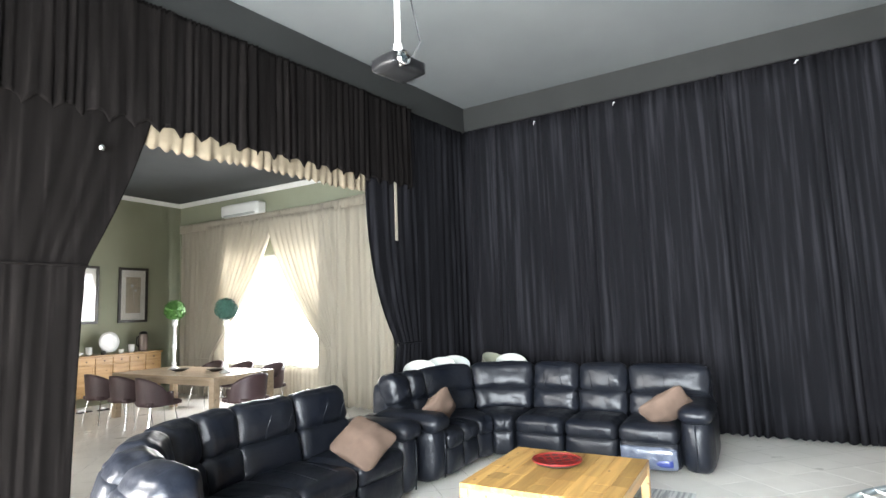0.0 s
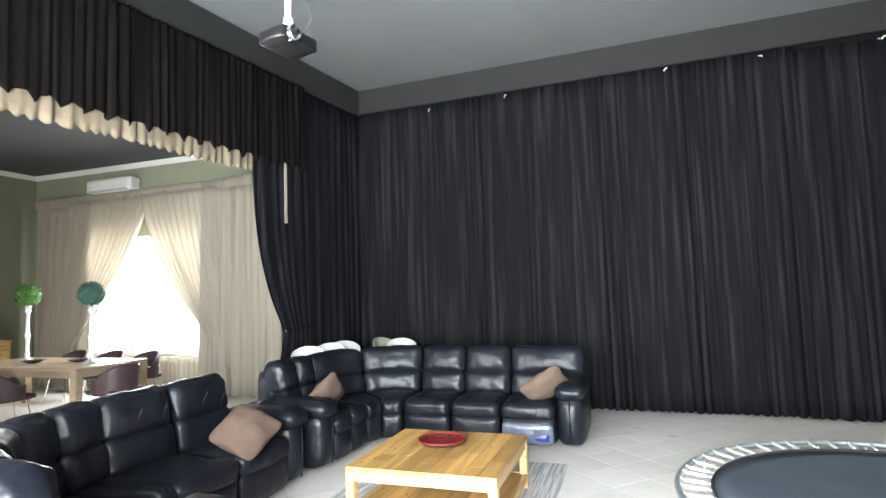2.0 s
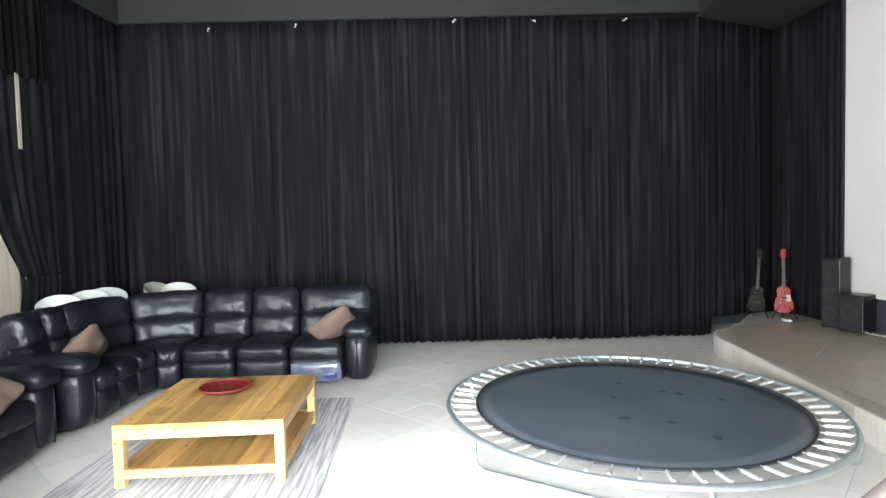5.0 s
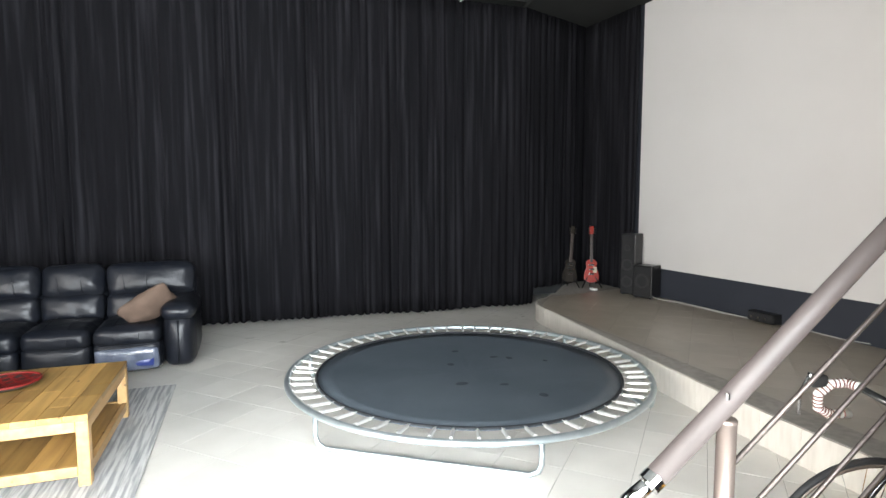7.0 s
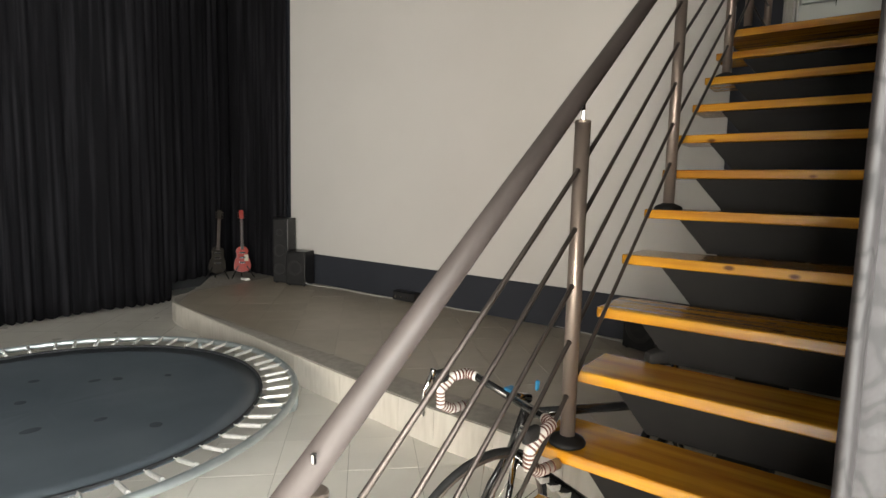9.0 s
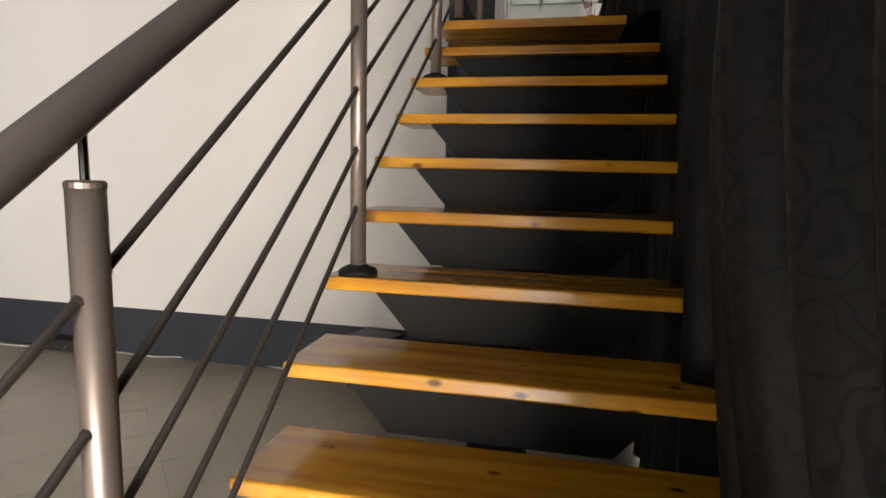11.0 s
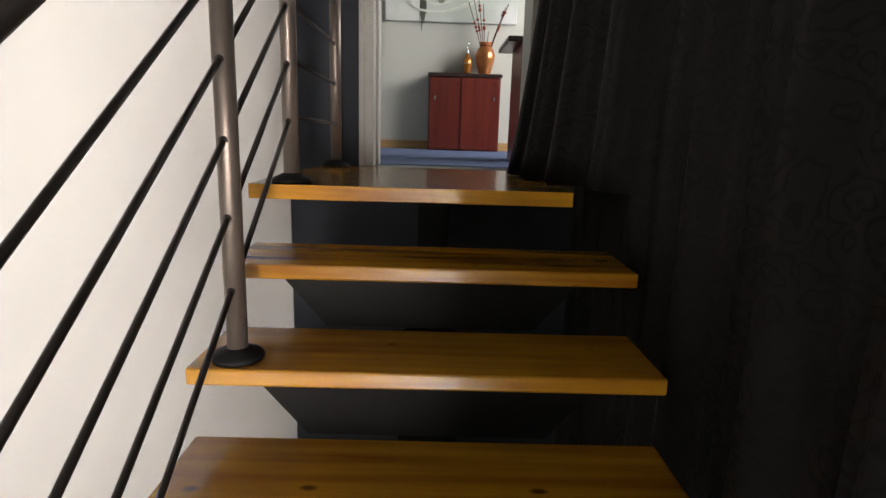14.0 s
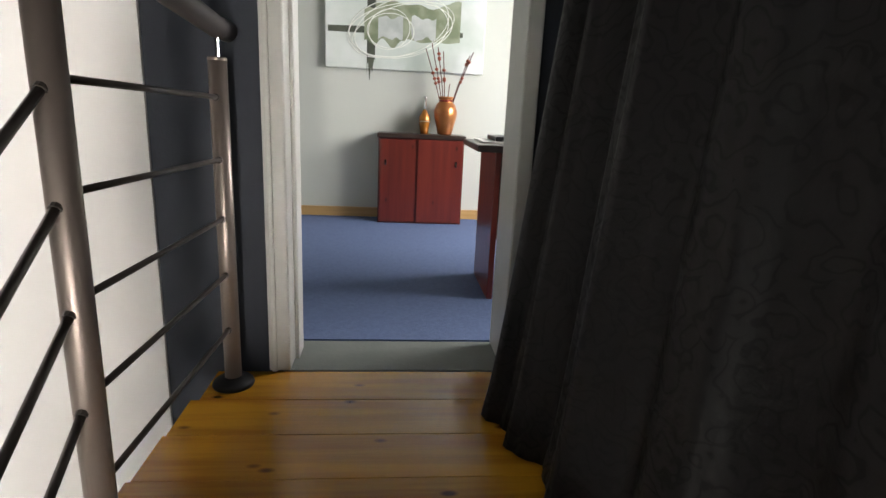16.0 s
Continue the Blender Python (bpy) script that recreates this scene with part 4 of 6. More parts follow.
def tread(k, depth=0.285):
    y, z = GO * (k - 1), T1Z + RISE * (k - 1)
    x = {1: -0.024, 2: 0.02, 3: -0.01, 4: -0.006, 7: -0.008}.get(k, 0.0)      # hand-set treads, not quite in line
    bm = box((x, y, z - 0.042), (SW + x * 0.5, y + depth, z), 0.006)
    return part("tread", bm, "pine", stairs)


for k in range(-2, 11):
    tread(k)
# spine and V brackets under each tread
for k in range(-2, 11):
    y, z = GO * (k - 1), T1Z + RISE * (k - 1) - 0.043
    bm = bmesh.new()
    x0, x1, xa, xb = 0.145, SW - 0.145, 0.27, SW - 0.27
    lo = [bm.verts.new(c) for c in ((x0, y + 0.05, z), (x1, y + 0.05, z), (xb, y + 0.05, z - RISE + 0.045), (xa, y + 0.05, z - RISE + 0.045))]
    hi = [bm.verts.new(c) for c in ((x0, y + 0.25, z), (x1, y + 0.25, z), (xb, y + 0.25, z - RISE + 0.045), (xa, y + 0.25, z - RISE + 0.045))]
    bm.faces.new(lo)
    bm.faces.new(hi[::-1])
    for i in range(4):
        bm.faces.new((lo[i], lo[(i + 1) % 4], hi[(i + 1) % 4], hi[i]))
    bmesh.ops.recalc_face_normals(bm, faces=bm.faces[:])
    part("tread_bracket", bm, "black_steel", stairs)
spine = bmesh.new()
y0, z0, y1, z1 = -0.70, 0.0, 2.62, T1Z + 9 * RISE - 0.12
vs = []
for x in (0.49, SW - 0.49):
    vs.append([spine.verts.new(c) for c in ((x, y0, 0.0), (x, y0 + 0.34, 0.0), (x, y1 + 0.1, z1 - 0.12), (x, y1 + 0.1, z1 + 0.08), (x, y1 - 0.1, z1 + 0.08), (x, y0 + 0.02, 0.02))])
spine.faces.new(vs[0])
spine.faces.new(vs[1][::-1])
for i in range(6):
    spine.faces.new((vs[0][i], vs[0][(i + 1) % 6], vs[1][(i + 1) % 6], vs[1][i]))
bmesh.ops.recalc_face_normals(spine, faces=spine.faces[:])
part("spine", spine, "black_steel", stairs)
# landing of five boards
ly = 2.487
for i in range(5):
    d = (Y_SCREEN - 0.03 - ly) / 5
    lo_x = (0.0, 0.008, 0.018, 0.026, 0.05)[i]
    part("landing_board", box((lo_x, ly + d * i + 0.0004, LAND - 0.045), (0.99, ly + d * (i + 1) - 0.0004, LAND), 0.0015, 1), "pine", stairs)
part("landing_post", box((0.5, 3.0, 0), (SW - 0.5, 3.12, LAND - 0.05), 0.004), "black_steel", stairs)

# balustrade
rail = thing("balustrade", "brushed steel balustrade with a round handrail and thin rods", "balustrade")
PXX, PH = 0.082, 1.04
posts = [(PXX, -1.003, 0.0), (PXX - 0.004, 0.07, T1Z), (PXX + 0.004, 1.075, T1Z + 4 * RISE), (PXX + 0.018, 2.07, T1Z + 8 * RISE), (PXX + 0.031, 2.565, LAND), (PXX + 0.04, 3.305, LAND)]
for i, (x, y, z) in enumerate(posts):
    h = (1.065, 1.05, PH, 1.015, 1.0, 0.95)[i]
    part("post", tube([(x, y, z + 0.02), (x, y, z + h)], 0.0245, 20), "steel", rail, smooth=True)
    part("post_cap", lathe([(0.0255, h - 0.006), (0.0255, h + 0.001), (0.022, h + 0.004), (0, h + 0.004)], 20, (x, y, z)), "steel", rail)
    part("pin", tube([(x, y, z + h), (x, y, z + h + 0.07)], 0.006, 8), "chrome", rail)
    part("flange", lathe([(0, 0), (0.06, 0), (0.062, 0.006), (0.056, 0.016), (0.034, 0.026), (0.026, 0.03)], 24, (x, y, z)), "black_steel", rail, smooth=True)
top = [Vector((x, y, z + PH + 0.11)) for x, y, z in posts]
slope = (top[3] - top[1]).normalized()
start = top[1] - slope * 1.62
part("handrail", tube([start, top[1], top[3], top[3] + slope * 0.5, top[4] + Vector((0, 0.0, -0.03)), top[4] + Vector((0, 0.08, -0.06)), top[5] + Vector((0, 0.0, -0.12)), top[5] + Vector((0, 0.1, -0.12))], 0.029, 18), "rail", rail, "satin bronze round handrail", smooth=True)
# return elbow at the foot of the rail
e0 = start
part("rail_elbow", tube([e0, e0 + Vector((0, -0.03, -0.015)), e0 + Vector((-0.02, -0.055, -0.05)), e0 + Vector((-0.03, -0.06, -0.12)), e0 + Vector((-0.03, -0.03, -0.16)), e0 + Vector((0, 0.1, -0.17))], 0.02, 12), "chrome", rail, smooth=True)
part("rail_collar", tube([e0 + Vector((0, 0.01, 0.008)), e0 + Vector((0, -0.012, -0.008))], 0.03, 16), "chrome", rail)
for j in range(5):
    high = ((0.0,) * 5, (0.912, 0.727, 0.545, 0.362, 0.18), (0.928, 0.752, 0.578, 0.4, 0.222), (0.875, 0.705, 0.535, 0.362, 0.19), (0.865, 0.70, 0.535, 0.37, 0.203), (0.85, 0.685, 0.52, 0.355, 0.187))
    at = [Vector((x, y, z + high[i][j])) for i, (x, y, z) in enumerate(posts)]
    lo = at[1] - Vector((0, 1.08, 0.76))
    part("rod", tube([lo, at[1], at[2], at[3]], 0.0075, 8), "bar", rail, smooth=True)
    part("rod", tube([at[3], at[4]], 0.0075, 8), "bar", rail, smooth=True)
    part("rod", tube([at[4], at[5]], 0.0065, 8), "bar", rail, smooth=True)
    for i in range(1, 6):
        for sgn in ((-1, 1) if i < 5 else (-1,)):
            way = Vector((0, 1, 0)) if i == 5 or (i == 4 and sgn > 0) else slope
            q = at[i] + way * 0.024 * sgn
            part("rod_holder", tube([q, q + way * 0.008 * sgn], 0.0098, 10), "bar", rail)

# black satin curtain along the stairs, leaning in over the landing


def lean_curtain(name, low, high, z_low, z_high, period, depth, mat, label, seed, rows=22, step=0.02, swell=(0, 1)):
    """A cloth between a low line and a high line of as many (x, y) points."""
    def along(line, u):
        pts = [Vector((*p, 0)) for p in line]
        f = u * (len(pts) - 1)
        k = min(int(f), len(pts) - 2)
        return pts[k].lerp(pts[k + 1], f - k)
    total = sum((Vector(a) - Vector(b)).length for a, b in zip(low, low[1:]))
    cols = int(total / step)
    bm = bmesh.new()
    grid = []
    for i in range(cols + 1):
        u = i / cols
        a, b = along(low, u), along(high, u)
        d = (along(low, min(1, u + 0.01)) - along(low, max(0, u - 0.01))).normalized()
        nrm = Vector((-d.y, d.x, 0))
        ph = 2 * math.pi * u * total / period + 3.0 * noise.noise(Vector((u * 3.1, seed, 0)))
        col = []
        for j in range(rows + 1):
            v = j / rows
            off = depth * (math.sin(ph + 0.8 * noise.noise(Vector((u * 2, v * 2, seed)))) + 0.3 * math.sin(2.7 * ph + seed)) * (0.75 + 0.4 * noise.noise(Vector((u * 5, seed, 2)))) * min(1.0, 0.25 + 3.0 * u)
            zz = z_low(u)
            zc = zz + (z_high - zz) * v
            w = min(1.0, max(0.0, (zc - swell[0]) / (swell[1] - swell[0])))
            p = a.lerp(b, w * w * (3 - 2 * w) if swell[0] else v ** 0.8) + nrm * off
            p.z = zz + (z_high - zz) * v
            col.append(bm.verts.new(p))
        grid.append(col)
    for a, b in zip(grid, grid[1:]):
        for j in range(rows):
            bm.faces.new((a[j], b[j], b[j + 1], a[j + 1]))
    ob = finish(name, bm, mat, smooth=True)
    ob.modifiers.new("thickness", "SOLIDIFY").thickness = 0.006
    return tagged(ob, label, "curtain")


lean_curtain("stair_curtain", [(0.80, -1.13), (0.97, -0.7), (1.08, -0.3), (1.16, 0.1), (1.17, 0.55), (1.11, 1.0), (1.15, 1.5), (1.25, 2.2)],
             [(0.80, -1.13), (0.94, -0.7), (0.925, -0.3), (0.935, 0.1), (1.03, 0.55), (1.09, 1.0), (1.16, 1.5), (1.24, 2.2)],
             lambda u: 0.04 if u < 0.72 else 0.255, CEIL - 0.02, 0.25, 0.085, "satin", "long black satin curtain with swirls hanging beside the stairs", 21, swell=(0.7, 2.1), rows=34)
lean_curtain("landing_curtain", [(1.235, 1.85), (1.235, 2.15), (1.11, 2.46), (0.99, 2.7), (0.94, 2.92), (0.88, 3.08), (1.0, 3.32)],
             [(1.215, 1.85), (1.215, 2.15), (1.18, 2.46), (1.15, 2.7), (1.14, 2.95), (1.13, 3.12), (1.16, 3.4)],
             lambda u: LAND + 0.006 if u > 0.30 else 1.9, CEIL - 0.02, 0.26, 0.032, "satin", "black satin curtain bunched on the landing beside the door", 22)


# added panel: keeps east daylight from leaking under the landing onto the wall
lean_curtain("stair_curtain", [(1.25, 1.9), (1.23, 2.4), (1.22, 2.9), (1.22, 3.38)], [(1.25, 1.9), (1.23, 2.4), (1.22, 2.9), (1.22, 3.38)],
             lambda u: 0.04 if u < 0.34 else 0.26, CEIL - 0.02, 0.22, 0.03, "satin", "long black satin curtain added behind the landing to stop stray daylight", 23)


# ---- things on the stage ----


def guitar(m, body_mat, label, guard):
    g = thing("electric_guitar", label, "guitar", m)
    out = []
    for i in range(40):
        a = 2 * math.pi * i / 40
        zz = 0.21 * math.cos(a)
        w = 0.155 - 0.035 * math.cos(a) - 0.045 * math.cos(2 * a + 3.1415) * (1 if abs(zz) < 0.15 else 0.6)
        if 0.02 < zz < 0.1:
            w -= 0.02
        out.append((w * math.sin(a), zz + 0.21))
    bm = prism(out, 0, 0.045)
    bmesh.ops.bevel(bm, geom=[e for e in bm.edges if abs(e.verts[0].co.z - e.verts[1].co.z) < 1e-4], offset=0.008, segments=2, affect="EDGES")
    part("body", moved(bm, Matrix.Rotation(radians(90), 4, "X")), body_mat, g)
    part("neck", box((-0.024, -0.062, 0.36), (0.024, -0.034, 0.86), 0.006), "dark_wood", g)
    part("headstock", box((-0.036, -0.058, 0.86), (0.036, -0.036, 1.0), 0.008), body_mat, g)
    part("pickguard", box((0.03, -0.05, 0.18), (0.09, -0.046, 0.28), 0.01), "ivory", g) if guard else None
    for z in (0.14, 0.22, 0.30):
        part("pickup", box((-0.045, -0.056, z), (0.045, -0.046, z + 0.03), 0.003), "chrome", g)
    for i in range(3):
        for sx in (-1, 1):
            part("tuning_peg", tube([(sx * 0.036, -0.047, 0.88 + 0.04 * i), (sx * 0.06, -0.047, 0.88 + 0.04 * i)], 0.007, 6), "chrome", g)
    part("stand", join(tube([(-0.15, -0.12, 0.0), (0, 0.02, 0.28)], 0.009, 6), tube([(0.15, -0.12, 0.0), (0, 0.02, 0.28)], 0.009, 6), tube([(0, 0.16, 0.0), (0, 0.02, 0.5)], 0.009, 6)), "black_steel", g)
    for piece in g.children:
        if not piece.name.startswith("stand"):
            piece.matrix_basis = pose(0, 0, 0.08) @ Matrix.Scale(0.9, 4)
    return g


guitar(pose(-6.27, 3.0, STAGE_Z, -8, 0, 62), "guitar_red", "red electric guitar on a black stand on the stage", True)
guitar(pose(-6.45, 2.7, STAGE_Z, -8, 4, 66), "guitar_dark", "dark electric guitar on a black stand on the stage", False)


def speaker(name, m, w, d, h, cones, label):
    sp = thing(name, label, "loudspeaker", m)
    part("cabinet", box((-w / 2, 0, 0.012), (w / 2, d, h), 0.008), "black_plastic", sp)
    part("grille", box((-w / 2 + 0.015, -0.014, 0.03), (w / 2 - 0.015, -0.001, h - 0.02), 0.006), "black_matt", sp)
    for z, r in cones:
        part("cone", moved(lathe([(r, 0), (r, 0.008), (r * 0.85, 0.01), (r * 0.4, -0.02), (r * 0.3, -0.008), (0, -0.004)], 24), pose(0, -0.016, z, 90)), "rubber", sp, "ribbed rubber cone", smooth=True)
    for sx in (-1, 1):
        for yy in (0.03, d - 0.03):
            part("foot", lathe([(0, 0), (0.014, 0), (0.016, 0.012), (0, 0.012)], 10, (sx * (w / 2 - 0.03), yy, 0)), "rubber", sp)
    return sp


speaker("tower_speaker", pose(-5.52, 3.1, STAGE_Z, 0, 0, 25), 0.22, 0.24, 0.90, ((0.2, 0.09), (0.45, 0.09), (0.7, 0.05)), "tall black tower loudspeaker on the stage")
speaker("subwoofer", pose(-5.19, 3.10, STAGE_Z, 0, 0, 20), 0.28, 0.24, 0.47, ((0.25, 0.11),), "black box loudspeaker on the stage beside the screen")
speaker("floor_speaker", pose(-0.62, 3.12, STAGE_Z, 0, 0, -20), 0.34, 0.26, 0.42, ((0.21, 0.13),), "black box loudspeaker on the stage below the stairs")
amp = thing("amplifier", "small black amplifier on the stage floor below the screen", "amplifier", pose(-3.45, 3.30, STAGE_Z))
part("case", box((-0.17, 0, 0.01), (0.17, 0.14, 0.12), 0.01), "black_plastic", amp)
part("front", box((-0.16, -0.008, 0.02), (0.16, -0.001, 0.11), 0.004), "black_matt", amp)
for i in range(3):
    part("knob", moved(lathe([(0, 0), (0.014, 0), (0.012, 0.018), (0, 0.018)], 12), pose(-0.1 + 0.09 * i, -0.008, 0.06, 90)), "chrome", amp)
for cname, pts in (("power_cable", [(-5.25, 3.28, 0.25), (-5.15, 3.15, 0.33), (-5.05, 3.16, 0.29), (-5.08, 3.25, 0.25), (-4.6, 3.36, 0.248), (-4.0, 3.33, 0.248), (-3.62, 3.38, 0.25)]),
                   ("speaker_cable", [(-3.2, 3.42, 0.25), (-2.6, 3.40, 0.248), (-2.3, 3.43, 0.26), (-2.15, 3.45, 0.36), (-2.0, 3.44, 0.27), (-1.4, 3.42, 0.248), (-0.75, 3.3, 0.25)])):
    cb = thing(cname, "thin pale cable lying along the foot of the screen wall", "cable")
    part("wire", tube(pts, 0.006, 6), "cable", cb, smooth=True)
adaptor = thing("plug_adaptor", "white plug adaptor lying on the stage", "plug")
part("case", puff((-6.12, 2.86, 0.242), (-5.98, 2.93, 0.275), 0.012, 3), "plastic_white", adaptor, smooth=True)

# ---- bicycle beside the stairs ----
BF = Vector((-0.55, -0.83, 0)).normalized()
bike = thing("road_bicycle", "black road bicycle with white drop bar tape leaning at the stairs", "bicycle",
             Matrix.Translation((0.06, 0.52, 0)) @ Matrix.Rotation(math.atan2(BF.y, BF.x), 4, "Z") @ Matrix.Rotation(radians(-7), 4, "X") @ Matrix.Scale(1.05, 4))
for bx, nm in ((-0.41, "rear_wheel"), (0.58, "front_wheel")):
    ringp = [(bx + 0.325 * math.cos(2 * math.pi * i / 48), 0, 0.337 + 0.325 * math.sin(2 * math.pi * i / 48)) for i in range(48)]
    wheel = part(nm, tube([(bx, -0.05, 0.337), (bx, 0.05, 0.337)], 0.02, 12), "chrome", bike)
    part("tyre", tube(ringp, 0.0125, 8, closed=True), "rubber", wheel, smooth=True)
    part("rim", tube([(bx + (p[0] - bx) * 0.945, 0, 0.337 + (p[2] - 0.337) * 0.945) for p in ringp], 0.009, 8, closed=True), "steel", wheel, smooth=True)
    for i in range(20):
        a = 2 * math.pi * i / 20
        part("spoke", tube([(bx, 0.02 * (-1) ** i, 0.337), (bx + 0.305 * math.cos(a), 0, 0.337 + 0.305 * math.sin(a))], 0.0015, 4), "chrome", wheel)
BB, ST, HT, HB = (0, 0, 0.27), (-0.16, 0, 0.74), (0.41, 0, 0.77), (0.455, 0, 0.63)
for nm, a, b, r in (("seat_tube", BB, (-0.175, 0, 0.80), 0.016), ("top_tube", ST, HT, 0.017), ("down_tube", BB, HB, 0.021), ("head_tube", (0.405, 0, 0.80), (0.46, 0, 0.60), 0.02)):
    part(nm, tube([a, b], r, 12), "bike_black", bike, smooth=True)
for sy in (-1, 1):
    part("chain_stay", tube([BB, (-0.41, sy * 0.045, 0.337)], 0.009, 8), "bike_black", bike, smooth=True)
    part("seat_stay", tube([ST, (-0.41, sy * 0.045, 0.337)], 0.008, 8), "bike_black", bike, smooth=True)
    part("fork_blade", tube([(0.46, sy * 0.02, 0.61), (0.50, sy * 0.045, 0.5), (0.58, sy * 0.045, 0.337)], 0.011, 8), "bike_black", bike, smooth=True)
    bar = [(0.50, 0, 0.855), (0.50, sy * 0.16, 0.855), (0.515, sy * 0.20, 0.855), (0.57, sy * 0.21, 0.85), (0.615, sy * 0.212, 0.81), (0.61, sy * 0.212, 0.755), (0.565, sy * 0.212, 0.725), (0.48, sy * 0.212, 0.72)]
    part("drop_bar", tube(bar[:3], 0.0135, 10), "bike_black", bike, smooth=True)
    grip = part("bar_tape", tube(bar[1:], 0.0175, 10), "tape", bike, "white bar tape with thin dark bands", smooth=True)
    for k in range(22):
        f = 1.3 + k * 0.255
        i0 = min(int(f), 6)
        a, b = Vector(bar[i0]), Vector(bar[i0 + 1])
        q = a.lerp(b, f - i0)
        dd = (b - a).normalized() * 0.003
        part("tape_band", tube([q - dd, q + dd], 0.0182, 10), "tape_red", grip)
    part("brake_hood", puff((0.585, sy * 0.212 - 0.013, 0.838), (0.648, sy * 0.212 + 0.013, 0.888), 0.012, 4), "rubber", bike, smooth=True)
    part("brake_lever", tube([(0.655, sy * 0.212, 0.885), (0.685, sy * 0.215, 0.82), (0.68, sy * 0.215, 0.73)], [0.009, 0.007, 0.005], 8), "chrome", bike, smooth=True)
part("hood_cap", puff((0.646, 0.202, 0.868), (0.662, 0.222, 0.90), 0.006, 3), "chrome", bike, smooth=True)
part("hood_cap", puff((0.646, -0.222, 0.868), (0.662, -0.202, 0.90), 0.006, 3), "chrome", bike, smooth=True)
part("stem", tube([(0.40, 0, 0.82), (0.50, 0, 0.855)], 0.017, 12), "chrome", bike, smooth=True)
part("computer", puff((0.475, -0.015, 0.872), (0.51, 0.015, 0.884), 0.005, 3), "blue", bike, "light blue handlebar mount")
part("reflector", box((0.404, 0.034, 0.87), (0.416, 0.046, 0.905), 0.003), "blue", bike, "blue plastic clip")
part("seat_post", tube([(-0.175, 0, 0.79), (-0.205, 0, 0.91)], 0.013, 10), "chrome", bike)
sad = puff((-0.33, -0.07, 0.91), (-0.06, 0.07, 0.955), 0.02, 7, (0, 0, 0.008))
for v in sad.verts:
    f = (v.co.x + 0.33) / 0.27
    v.co.y *= 1.0 - 0.72 * max(0.0, min(1.0, f)) ** 0.7
part("saddle", sad, "rubber", bike, smooth=True)
part("chainring", tube([(0.09 * math.cos(2 * math.pi * i / 32), 0.045, 0.27 + 0.09 * math.sin(2 * math.pi * i / 32)) for i in range(32)], 0.005, 6, closed=True), "chrome", bike)
part("crank", tube([(0, 0.06, 0.27), (0.12, 0.065, 0.15)], 0.01, 8), "chrome", bike)
part("crank", tube([(0, -0.06, 0.27), (-0.12, -0.065, 0.39)], 0.01, 8), "chrome", bike)
part("pedal", box((0.09, 0.07, 0.14), (0.16, 0.13, 0.16), 0.005), "black_plastic", bike)
part("pedal", box((-0.16, -0.13, 0.38), (-0.09, -0.07, 0.40), 0.005), "black_plastic", bike)
turn = pose(0.43, 0, 0) @ pose(0, 0, 0, 0, 0, 18) @ pose(-0.43, 0, 0)      # bars and front wheel turned aside
for piece in bike.children:
    if piece.name.split(".")[0] in ("front_wheel", "fork_blade", "drop_bar", "bar_tape", "brake_hood", "brake_lever", "hood_cap", "stem", "computer", "reflector"):
        piece.matrix_basis = turn
part("brand_block", join(*[box((0.1 + 0.05 * i, -0.0225, 0.335 + 0.04 * i), (0.135 + 0.05 * i, 0.0225, 0.36 + 0.04 * i), 0.004) for i in range(5)]), "tape", bike, "white blocks of lettering on the down tube")

# ---- stools behind the sofa ----


def shell_stool(m, mat, label):
    st = thing("shell_stool", label, "stool", m, group="stools behind the sofa")
    bm = lathe([(0.0, 0.0), (0.09, 0.008), (0.16, 0.05), (0.205, 0.14), (0.215, 0.26), (0.207, 0.26), (0.197, 0.145), (0.152, 0.062), (0.085, 0.022), (0, 0.014)], 28)
    for v in bm.verts:
        v.co.z *= 0.62 + 0.38 * (v.co.y / 0.22)
        v.co.z += 0.75
    part("shell", bm, mat, st, smooth=True)
    part("column", lathe([(0.03, 0.02), (0.03, 0.35), (0.022, 0.36), (0.022, 0.75)], 14), "chrome", st, smooth=True)
    part("foot_plate", lathe([(0, 0), (0.2, 0), (0.2, 0.008), (0.05, 0.02), (0.03, 0.04)], 28), "chrome", st, smooth=True)
    return st


for x, y, z, a, tilt, mt in ((-4.92, -6.05, 0.0, 121, 0, "stool"), (-5.36, -6.0, 0.02, 114, 0, "stool"), (-5.66, -5.94, 0.05, 124, 0, "stool"), (-6.05, -5.25, 0.03, 118, 0, "stool")):
    shell_stool(pose(x, y, 0, 0, 0, a), mt, "pale moulded bar stool standing behind the sofa")
tilted = shell_stool(pose(-6.12, -5.78, 0.10, 0, 0, 300), "stool_olive", "olive tinted bar stool tipped behind the sofa")
tilted.matrix_world = pose(-5.95, -5.62, 0.0, 0, 0, 135) @ pose(0, 0, 0.03, 0, 12, 0)

# ---- dining room ----
curtain("cream_curtain", [(-6.66, -13.42), (-6.66, -11.9)], 0.02, 3.72, 0.15, 0.07, "cream", "floor length cream curtain beside the window", seed=31, gather=0.01, rows=10)
curtain("cream_curtain", [(-6.62, -9.25), (-6.5, -8.4), (-6.3, -7.4)], 0.02, 3.74, 0.15, 0.075, "cream", "floor length cream curtain beside the window", seed=32, gather=0.01, rows=10)
curtain("curtain_pelmet", [(-6.58, -13.43), (-6.58, -9.2), (-6.46, -8.4), (-6.27, -7.42)], 3.55, 3.74, 0.11, 0.025, "cream", "pleated cream curtain heading over the window", seed=33, rows=4, gather=0.01)
drape("tied_cream_drape", -10.42, -12.5, -12.33, -12.7, 3.62, 0.80, -6.56, "cream", "cream drape tied back at the window", 6, -11.95, -12.7, axis="y", bow=1.35, depth=0.06, period=0.15)
